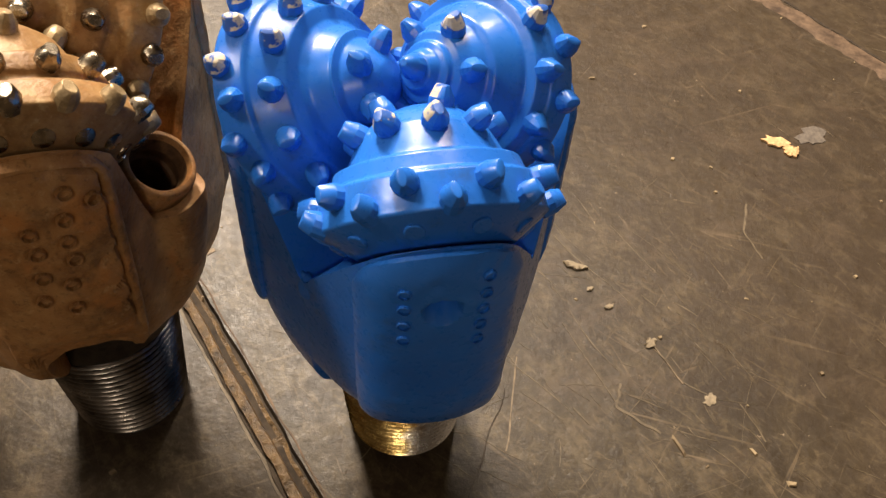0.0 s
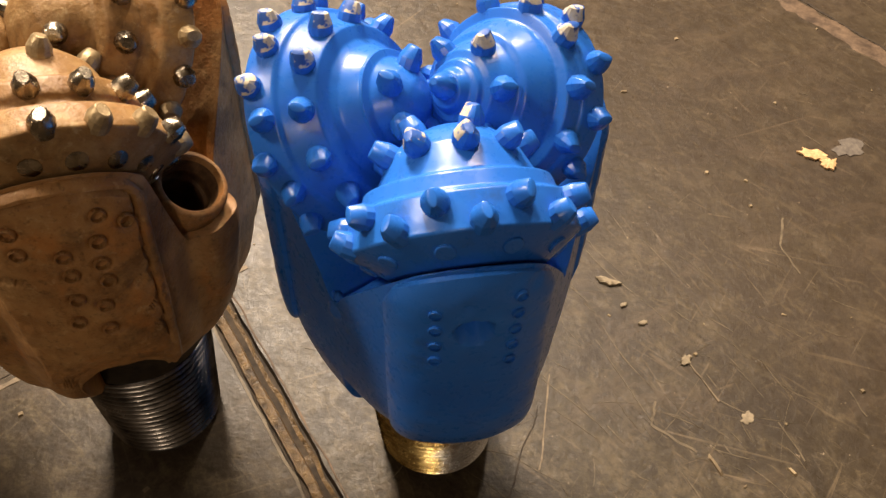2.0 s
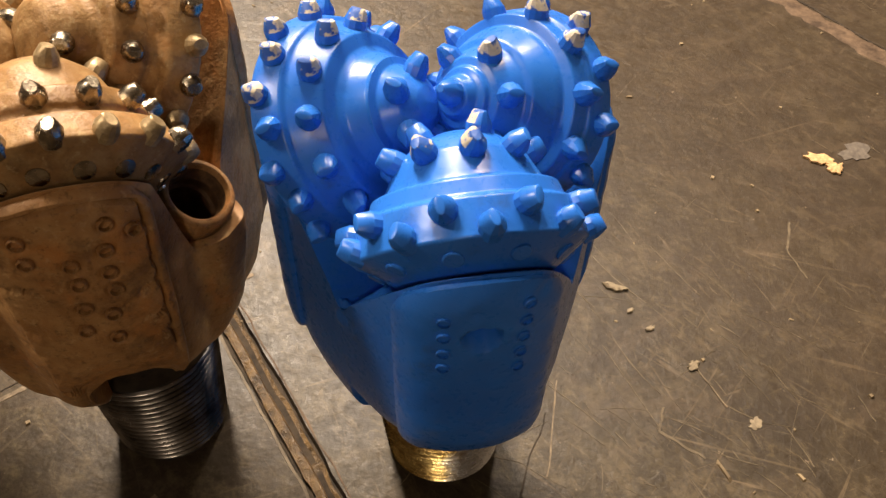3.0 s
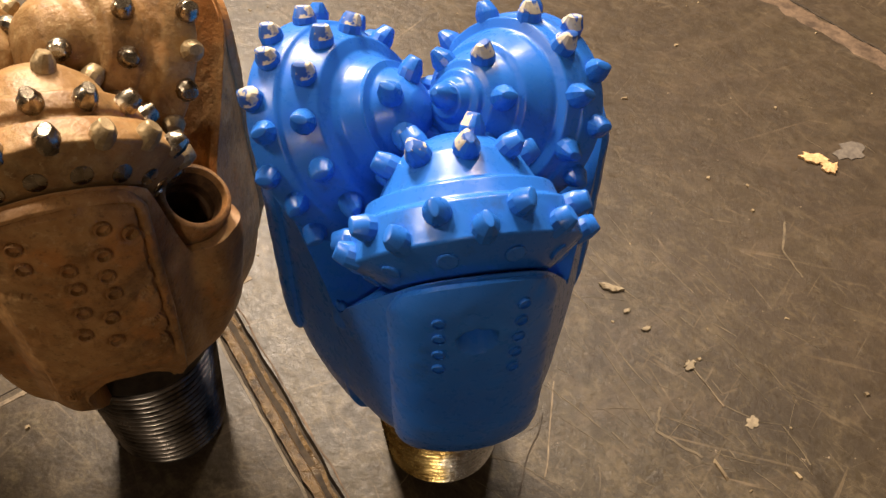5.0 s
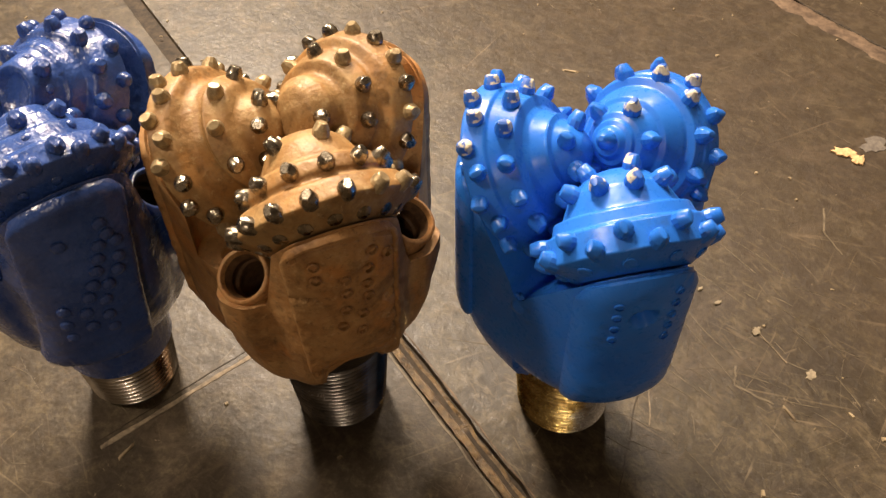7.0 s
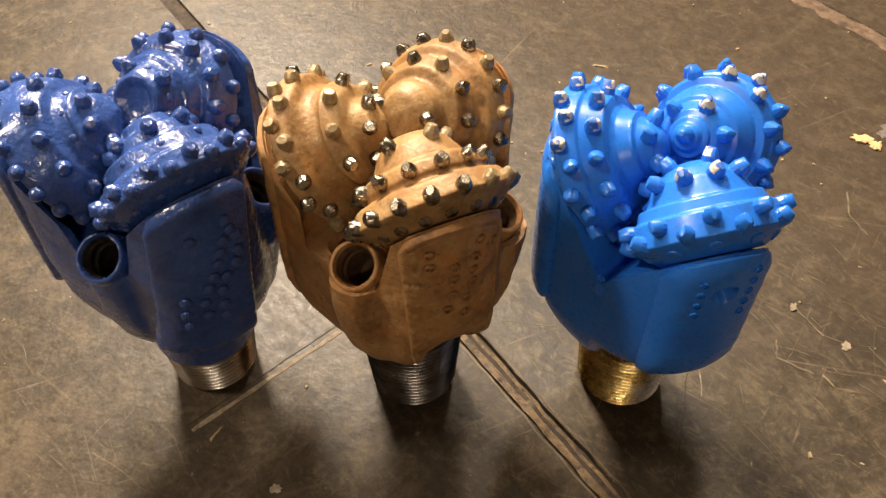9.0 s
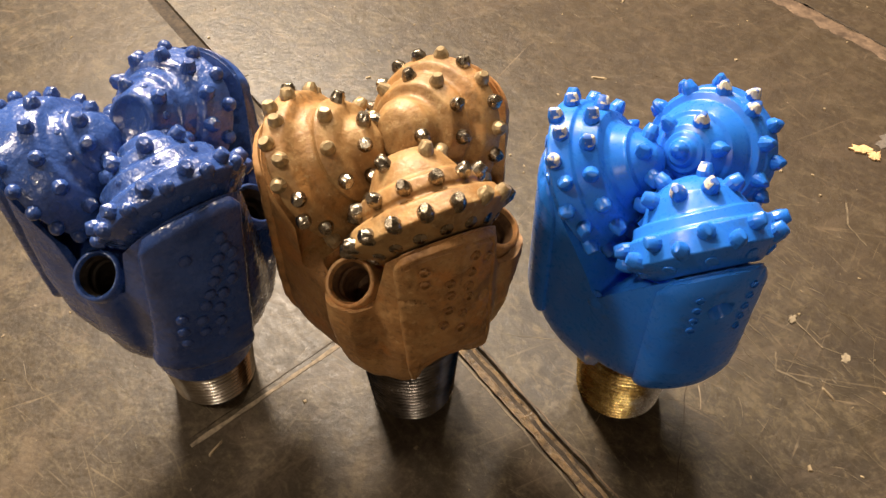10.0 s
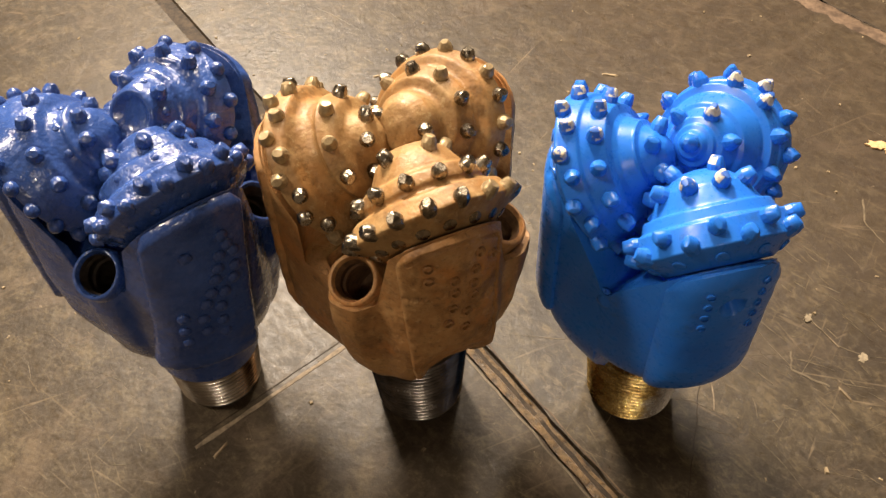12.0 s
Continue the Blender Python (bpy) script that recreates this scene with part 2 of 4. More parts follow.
def rounded(points, cut):
    """Cuts the corners of a polyline in the plane into short arcs."""
    out = [points[0]]
    for a, b, c in zip(points, points[1:], points[2:]):
        a, b, c = Vector(a), Vector(b), Vector(c)
        la, lc = (a - b).length, (c - b).length
        p, q = b + (a - b) * min(0.45, cut / la), b + (c - b) * min(0.45, cut / lc)
        out += [tuple(p.lerp(b, k).lerp(b.lerp(q, k), k)) for k in (0.0, 0.33, 0.67, 1.0)]
    return out + [points[-1]]


# ---- the large structure ----


def build_floor():
    """The slab, with a sunken joint that runs straight across it."""
    bm = bmesh.new()
    us = [-9, -3, -1, -0.3, -0.0155, -0.0135, -0.008, -0.007, 0.007, 0.008, 0.0135, 0.0155, 0.3, 1, 3, 9]
    zs = [0, 0, 0, 0, 0, -0.006, -0.006, -0.006, -0.006, -0.006, -0.006, 0, 0, 0, 0, 0]
    rings = []
    for v in [-9, -3, -1.5] + [-1.2 + 0.02 * k for k in range(120)] + [1.5, 3, 9]:
        ring = []
        for u, z in zip(us, zs):
            wob = 0.0
            if 0.005 < abs(u) < 0.1:
                wob = (0.003 * noise.noise(Vector((v * 25, 3 if u > 0 else 9, 0))) + 0.002 * noise.noise(Vector((v * 90, 3 if u > 0 else 9, 4)))) * (1 if abs(u) > 0.012 else 0.4)
            p = ACROSS * (SEAM_AT + u + wob) + SEAM * v
            ring.append((p.x, p.y, z))
        rings.append(ring)
    skin(bm, rings, False, False)
    bmesh.ops.recalc_face_normals(bm, faces=bm.faces)
    if sum(f.normal.z for f in bm.faces) < 0:
        bmesh.ops.reverse_faces(bm, faces=bm.faces)
    for f in bm.faces:
        u = f.calc_center_median().xy.dot(ACROSS) - SEAM_AT
        f.material_index = 1 if abs(u) < 0.0140 else 0 if u > 0 else 2
    floor = link_mesh("floor", bm, [CONCRETE, GROOVE, SMOOTH_CONCRETE], sharp=30)
    tagged(floor, "worn dark grey-brown concrete floor with scratches and stains", "floor", kind="structure")
    bm = bmesh.new()
    rings = []
    for k in range(240):
        v = -1.2 + 0.01 * k
        w = 0.0104 + 0.0022 * noise.noise(Vector((v * 30, 0, 5))) + 0.0018 * noise.noise(Vector((v * 95, 0, 9)))
        h = -0.0010 + 0.0022 * noise.noise(Vector((v * 45, 2, 1)))
        p0 = ACROSS * (SEAM_AT + 0.0012 * noise.noise(Vector((v * 18, 7, 1)))) + SEAM * v
        ring = []
        for u, z in ((-w, -0.0065), (-w, h - 0.001), (-w * 0.5, h + 0.0004), (-w * 0.12, h + 0.0004), (w * 0.05, h - 0.0034), (w * 0.6, h - 0.0028), (w, h - 0.001), (w, -0.0065)):
            p = p0 + ACROSS * u
            ring.append((p.x, p.y, z))
        rings.append(ring)
    skin(bm, rings)
    bmesh.ops.recalc_face_normals(bm, faces=bm.faces)
    for f in bm.faces:
        u = f.calc_center_median().xy.dot(ACROSS) - SEAM_AT
        f.material_index = 1 if 0.0006 < u < 0.0042 else 0
    strip = link_mesh("joint_strip", bm, [FILLER, GROOVE], sharp=50)
    tagged(strip, "crumbling tan filler strip in the floor joint", "joint filler", kind="structure")


def box(name, lo, hi, mat, label, category):
    bm = bmesh.new()
    bmesh.ops.create_cube(bm, size=1)
    for v in bm.verts:
        v.co = Vector([lo[i] if v.co[i] < 0 else hi[i] for i in range(3)])
    return tagged(link_mesh(name, bm, mat), label, category, kind="structure")


build_floor()
box("wall_north", (-6.2, 7, -0.01), (6.2, 7.2, 5), PLASTER, "plain painted hall wall", "wall")
box("wall_south", (-6.2, -6.2, -0.01), (6.2, -6, 5), PLASTER, "plain painted hall wall", "wall")
box("wall_east", (6, -6, -0.01), (6.2, 7, 5), PLASTER, "plain painted hall wall", "wall")
box("wall_west", (-6.2, -6, -0.01), (-6, 7, 5), PLASTER, "plain painted hall wall", "wall")
box("ceiling", (-6.2, -6.2, 5), (6.2, 7.2, 5.2), PLASTER, "plain painted hall ceiling", "ceiling")



def ribbon(name, a, b, width, mat, label, category, wander=0.004, lift=0.0006, seed=0):
    """A thin ragged line that lies on the floor from a to b."""
    bm = bmesh.new()
    a, b = Vector(a), Vector(b)
    along = (b - a).normalized()
    side = Vector((-along.y, along.x))
    n = max(8, int((b - a).length / 0.012))
    rings = []
    for k in range(n + 1):
        c = a.lerp(b, k / n) + side * wander * noise.noise(Vector((k * 0.35, seed, 0)))
        w = width * (0.6 + 0.7 * abs(noise.noise(Vector((k * 0.8, seed, 5)))))
        rings.append([(*(c - side * w), -0.001), (*(c - side * w * 0.8), lift), (*(c + side * w * 0.8), lift), (*(c + side * w), -0.001)])
    skin(bm, rings)
    bmesh.ops.recalc_face_normals(bm, faces=bm.faces)
    return tagged(link_mesh(name, bm, mat), label, category, kind="structure")


# worn joint edges; the left ribbon's paler colour paints the light on the slab's lip
for side, wide, at in ((-1, 0.0024, 0.0165), (1, 0.0014, 0.0180)):
    a, b = (ACROSS * (SEAM_AT + side * at) + SEAM * v for v in (-1.1, 1.1))
    ribbon("joint_edge", a, b, wide, SCRATCH if side < 0 else DIRT, "worn edge of the floor joint, the left one paled to look lit", "joint edge", 0.004, 0.0005, seed=30 + side)
ribbon("floor_crack", (0.172, 0.66), (0.112, 0.38), 0.0011, GROOVE, "thin dark crack in the concrete floor", "crack", seed=1)
ribbon("saw_cut", (-0.468, 0.519), (-0.171, 0.803), 0.0008, GROOVE, "faint saw cut across the concrete floor", "crack", 0.001, seed=2)
ribbon("saw_cut", (-0.460, 0.513), (-0.161, 0.797), 0.0046, PALE, "faint pale edge of a saw cut", "crack", 0.001, seed=3)
ribbon("dirt_line", (0.30, 1.66), (1.05, 0.86), 0.026, DIRT, "brown dirt packed along a floor joint", "joint filler", 0.014, 0.0008, seed=4)
ribbon("dirt_line", (0.318, 1.668), (1.068, 0.868), 0.004, GROOVE, "dark gap along a floor joint", "joint filler", 0.003, 0.0008, seed=5)


def chip(name, at, size, turn, mat, label, category, seed, thick=0.003):
    """A torn flat scrap with a ragged outline, on the floor."""
    bm = bmesh.new()
    rng = random.Random(seed)
    n = 18
    rim_pts = []
    for k in range(n):
        a = math.tau * k / n
        r = rng.uniform(0.58, 1.12)
        rim_pts.append((size[0] * r * math.cos(a), size[1] * r * math.sin(a)))
    rings = [[(x, y, 0.0002) for x, y in rim_pts], [(x * 1.03, y * 1.03, thick * rng.uniform(0.7, 1.2)) for x, y in rim_pts], [(x * 0.6, y * 0.6, thick * rng.uniform(1.0, 1.6)) for x, y in rim_pts]]
    skin(bm, rings)
    bmesh.ops.recalc_face_normals(bm, faces=bm.faces)
    ob = link_mesh(name, bm, mat, m=pose(at[0], at[1], 0, 0, 0, turn), sharp=20)
    return tagged(ob, label, category)


chip("wood_chip", (0.500, 1.080), (0.020, 0.011), -15, WOOD, "pale torn wood chip lying on the concrete", "wood chip", 3)
chip("wood_chip", (0.517, 1.064), (0.013, 0.011), 30, WOOD, "pale torn wood chip lying on the concrete", "wood chip", 8)
chip("paper_scrap", (0.549, 1.100), (0.024, 0.017), 30, DUST, "grey scrap lying beside a wood chip", "scrap", 5, 0.001)
chip("wood_splinter", (0.240, 0.831), (0.017, 0.005), -12, CRUMB, "pale wood splinter lying on the concrete", "wood splinter", 21)
chip("wood_splinter", (0.278, 0.779), (0.006, 0.003), 35, CRUMB, "small grey crumb lying on the concrete", "crumb", 22, 0.002)
chip("wood_splinter", (0.257, 0.800), (0.005, 0.003), 40, CRUMB, "small grey crumb lying on the concrete", "crumb", 23, 0.002)
chip("wood_splinter", (0.321, 0.736), (0.008, 0.005), 50, CRUMB, "tan wood crumb beside a long fibre", "wood splinter", 24, 0.002)
chip("pale_scrap", (0.378, 0.674), (0.009, 0.006), 60, CRUMB, "pale scuffed scrap lying on the concrete", "scrap", 25, 0.001)
chip("pale_scrap", (-0.343, 0.441), (0.008, 0.006), 5, CRUMB, "pale square scrap lying on the concrete", "scrap", 26, 0.001)
ribbon("fibre", (0.318, 0.742), (0.352, 0.690), 0.0010, PALE, "pale curled fibre on the floor", "fibre", 0.006, 0.0012, seed=7)
ribbon("scuff_mark", (0.182, 0.700), (0.178, 0.590), 0.0012, PALE, "pale scuff line on the concrete floor", "scuff", 0.003, 0.0005, seed=8)

for a, b, wide, wander in (
    ((0.228, 0.75), (0.285, 0.656), 0.0006, 0.001),
    ((0.288, 0.682), (0.284, 0.652), 0.0018, 0.003),
    ((0.284, 0.652), (0.327, 0.63), 0.0022, 0.004),
    ((0.408, 0.674), (0.429, 0.634), 0.0008, 0.002),
    ((0.485, 0.721), (0.497, 0.693), 0.001, 0.002),
    ((0.241, 0.647), (0.257, 0.63), 0.001, 0.001),
    ((0.447, 0.961), (0.439, 0.917), 0.002, 0.003),
    ((0.439, 0.917), (0.455, 0.874), 0.0012, 0.003),
    ((0.36, 0.657), (0.37, 0.646), 0.001, 0.001),
):
    ribbon("scuff_mark", a, b, wide, SCRATCH, "pale scuff line on the concrete floor", "scuff", wander, 0.0004, seed=40 + 100 * a[0])


def litter():
    """Splinters and crumbs strewn over the floor, as one sheet of small pieces."""
    bm = bmesh.new()
    rng = random.Random(11)
    for k in range(300):
        x, y = rng.uniform(-1.1, 1.3), rng.uniform(-0.2, 2.0)
        if min(math.hypot(x - cx, y - 0.61) for cx in (-0.455, -0.195, 0.068)) < 0.075:
            continue
        size = rng.choice((0.0012, 0.0016, 0.002, 0.003))
        long = size * rng.choice((1, 1.4, 2, 5 if rng.random() < 0.3 else 1))
        m = pose(x, y, 0.0, 0, 0, rng.uniform(0, 360))
        base = [Vector((sx * long * rng.uniform(0.6, 1), sy * size * rng.uniform(0.4, 1), 0)) for sx, sy in ((-1, -1), (1, -1), (1, 1), (-1, 1))]
        skin(bm, [[m @ p for p in base], [m @ (p * 0.7 + Vector((0, 0, size * 0.7))) for p in base]])
    bmesh.ops.recalc_face_normals(bm, faces=bm.faces)
    tagged(link_mesh("floor_litter", bm, LITTER, sharp=20), "small splinters and crumbs strewn over the concrete", "litter", kind="stuff")


litter()


def scratches(seed, count, knots, mat, label):
    """Fine scores in the slab round the knots, most of them raked one way, as one sheet."""
    bm = bmesh.new()
    rng = random.Random(seed)
    for k in range(count):
        cx, cy = rng.choice(knots)
        x, y = cx + rng.gauss(0, 0.085), cy + rng.gauss(0, 0.085)
        if abs(x * ACROSS.x + y * ACROSS.y - SEAM_AT) < 0.03:
            continue
        pick = rng.random()
        turn = radians(rng.gauss(-52, 9) if pick < 0.55 else rng.gauss(-15, 12) if pick < 0.75 else rng.uniform(0, 180))
        long, wide, bend = rng.choice((0.012, 0.02, 0.03, 0.05, 0.09)), rng.choice((0.0003, 0.0004, 0.0005, 0.0009)), rng.uniform(-0.2, 0.2)
        rings = []
        for j in range(7):
            q = j / 6 - 0.5
            a = turn + bend * q
            c = Vector((x + long * q * math.cos(a), y + long * q * math.sin(a)))
            side = Vector((-math.sin(a), math.cos(a))) * wide * (1.05 - 1.6 * abs(q)) * rng.uniform(0.6, 1.2)
            rings.append([(*(c - side), -0.0005), (*(c - side * 0.7), 0.0003), (*(c + side * 0.7), 0.0003), (*(c + side), -0.0005)])
        skin(bm, rings)
    bmesh.ops.recalc_face_normals(bm, faces=bm.faces)
    tagged(link_mesh("floor_scratches", bm, mat, sharp=20), label, "scratches", kind="stuff")


spots = random.Random(5)
KNOTS = [(spots.uniform(0.12, 1.1), spots.uniform(0.4, 1.7)) for _ in range(16)] + [(spots.uniform(-1.0, 0.1), spots.uniform(0.3, 1.8)) for _ in range(7)]
RAKED = [(0.252, 0.671), (0.23, 0.667), (0.34, 0.774), (0.374, 0.632), (0.304, 0.592)]
scratches(5, 380, KNOTS, SCRATCH, "fine pale scratches raked across the concrete")
scratches(6, 60, RAKED, SCRATCH, "fine pale scratches raked across the concrete")

# ---- drill bits ----
def cone_pose(spec, i):
    """The pose of cone i: z runs along the journal to the nose, x points up to the crown."""
    a, tilt = spec["legs"][i], radians(spec["tilt"])
    u = Vector((math.cos(a), math.sin(a), 0))
    z = -u * math.cos(tilt) + Vector((0, 0, math.sin(tilt)))
    x = u * math.sin(tilt) + Vector((0, 0, math.cos(tilt)))
    m = Matrix((x, z.cross(x), z)).transposed().to_4x4()
    m.translation = u * spec["hub_r"][i] + Vector((0, 0, spec["hub_z"])) + z * spec["push"][i]
    return m


def nearest_leg(theta, legs):
    """The index of the leg at that angle, and the angle from its middle."""
    offs = [(theta - a + math.pi) % math.tau - math.pi for a in legs]
    i = min(range(3), key=lambda k: abs(offs[k]))
    return i, offs[i]


ROUND_BOWL = [(0.095, 0.30), (0.122, 0.50), (0.130, 0.575), (0.142, 0.665), (0.160, 0.775), (0.180, 0.865), (0.205, 0.94), (0.235, 0.985), (0.265, 1.0), (0.6, 1.0)]
WORN_BOWL = [(0.095, 0.32), (0.122, 0.54), (0.130, 0.61), (0.150, 0.75), (0.175, 0.88), (0.195, 0.95), (0.220, 0.99), (0.245, 1.0), (0.6, 1.0)]
SHARP_BOWL = [(0.080, 0.38), (0.122, 0.66), (0.130, 0.74), (0.145, 0.845), (0.162, 0.925), (0.182, 0.975), (0.205, 1.0), (0.6, 1.0)]


def bowl(spec, z):
    for (a, fa), (b, fb) in zip(spec["bowl"], spec["bowl"][1:]):
        if z <= b:
            return fa + (fb - fa) * max(0.0, z - a) / (b - a)
    return 1.0


def shell(spec, theta, z):
    """Radius of the body at an angle and height."""
    i, t = nearest_leg(theta, spec["legs"])
    t = abs(t)
    if spec["undercut"]:
        az, lift = spec["undercut"]
        away = abs((theta - radians(az) + math.pi) % math.tau - math.pi)
        z = min(z, 0.33) - lift * min(1.0, max(0.0, (radians(56) - away) / radians(22)))
    leg, flat = spec["radius"][i] * bowl(spec, z - spec["leg_drop"][i]), spec["flat"] * bowl(spec, z - spec["valley_drop"]) / math.cos(math.pi / 3 - t)
    r = 0.5 * (leg + flat) - math.sqrt((0.5 * (leg - flat)) ** 2 + spec["soft"] ** 2)
    for az in spec["bosses"]:
        d = ((theta - az + math.pi) % math.tau - math.pi) * 0.12
        swell = math.exp(-(d / 0.026) ** 4) * min(1.0, max(0.0, (z - 0.15) / 0.13))
        r += max(0.0, spec["boss_r"] + spec["swell"] - r) * swell
    return r


def rim_of(spec, i, x):
    """Height of the plane behind cone i, at x along its leg."""
    tilt = radians(spec["tilt"])
    d = spec["back"] + (spec["push"][i] if i != 1 else 0.002)
    cx, cz = spec["hub_r"][i] - d * math.cos(tilt), spec["hub_z"] + d * math.sin(tilt)
    return cz + (x - cx) / math.tan(tilt) - 0.001


def rim(spec, theta, r):
    """Height at which the leg ends below the back of its cone; blended where two legs meet."""
    i, off = nearest_leg(theta, spec["legs"])
    h = rim_of(spec, i, r * math.cos(off))
    j = (i + (1 if off > 0 else -1)) % 3
    other = rim_of(spec, j, r * math.cos(2 * math.pi / 3 - abs(off)))
    k = max(0.0, 1 - (math.pi / 3 - abs(off)) / 0.12)
    h += 0.5 * k * (other - h)
    for az in spec["bosses"]:
        d = Vector((r * math.cos(theta - az) - spec["boss_r"], r * math.sin(theta - az))).length
        h = min(h, spec["boss_z"] - 0.016 + 4.0 * max(0.0, d - spec["boss_out"] * spec["clear"]))
    return h


def on_shell(spec, theta, z, lift=0.0):
    """A pose on the body: z points out of the skin, y up."""
    def at(a, h):
        r = shell(spec, a, h)
        return Vector((r * math.cos(a), r * math.sin(a), h))
    p = at(theta, z)
    du, dv = at(theta + 0.02, z) - at(theta - 0.02, z), at(theta, z + 0.004) - at(theta, z - 0.004)
    n = du.cross(dv).normalized()
    x = du.normalized()
    m = Matrix((x, n.cross(x), n)).transposed().to_4x4()
    m.translation = p + n * lift
    return m


def cutter(bm, m, radius, depth, steps=32, height=0.0):
    """Adds a capped cylinder along m's z, from -depth to height."""
    rings = [[m @ Vector((radius * math.cos(math.tau * k / steps), radius * math.sin(math.tau * k / steps), z)) for k in range(steps)] for z in (-depth, height)]
    skin(bm, rings)


def carve(solid, tool):
    """The mesh of solid with tool cut out of it."""
    a, b = bpy.data.meshes.new("solid"), bpy.data.meshes.new("tool")
    for bm, mesh in ((solid, a), (tool, b)):
        bmesh.ops.recalc_face_normals(bm, faces=bm.faces)
        bm.to_mesh(mesh)
        bm.free()
    oa, ob = new("solid", a), new("tool", b)
    mod = oa.modifiers.new("cut", "BOOLEAN")
    mod.operation, mod.solver, mod.object = "DIFFERENCE", "EXACT", ob
    bpy.context.view_layer.update()
    mesh = bpy.data.meshes.new_from_object(oa.evaluated_get(bpy.context.evaluated_depsgraph_get()))
    bpy.data.objects.remove(oa)
    bpy.data.objects.remove(ob)
    return mesh


def body_solid(spec, steps=300, rows=46):
    bm = bmesh.new()
    rings = []
    for j in range(rows + 1):
        ring = []
        for k in range(steps):
            a = math.tau * k / steps
            top = rim(spec, a, shell(spec, a, 0.4))
            z = 0.122 + (top - 0.122) * j / rows
            r = shell(spec, a, z)
            p = Vector((r * math.cos(a), r * math.sin(a), z))
            q = p * 30 + Vector((spec["seed"], 0, 0))
            p *= 1 + spec["lumps"] * noise.noise(q) * (1 if j < rows else 0.3)
            p.z = z
            ring.append(p)
        rings.append(ring)
    for k in (0.93, 0.8, 0.6, 0.4, 0.2, 0.06):
        ring = []
        for i in range(steps):
            a = math.tau * i / steps
            r = shell(spec, a, 0.4) * k
            off = math.degrees(abs(nearest_leg(a, spec["legs"])[1]))
            ledge = spec["ledge"] * min(1.0, max(0.0, (off - 24) / 16)) * (rim(spec, a, shell(spec, a, 0.4)) - rim(spec, a, max(r, 0.06)))
            pit = spec["pit_deep"] * min(1.0, max(0.0, (off - 36) / 14)) if k < 0.9 else 0.0
            ring.append(Vector((r * math.cos(a), r * math.sin(a), rim(spec, a, r) - pit + ledge)))
        rings.append(ring)
    skin(bm, rings)
    return bm


def boss_pose(spec, azimuth):
    """The pose of a nozzle boss between two legs: z points out of its mouth."""
    u = Vector((math.cos(azimuth), math.sin(azimuth), 0))
    tip = radians(spec["boss_tilt"])
    z = u * math.sin(tip) + Vector((0, 0, math.cos(tip)))
    x = Vector((-u.y, u.x, 0))
    m = Matrix((x, z.cross(x), z)).transposed().to_4x4()
    m.translation = u * spec["boss_r"] + Vector((0, 0, spec["boss_z"] + spec["boss_far"] * max(0.0, math.cos(azimuth))))
    return m


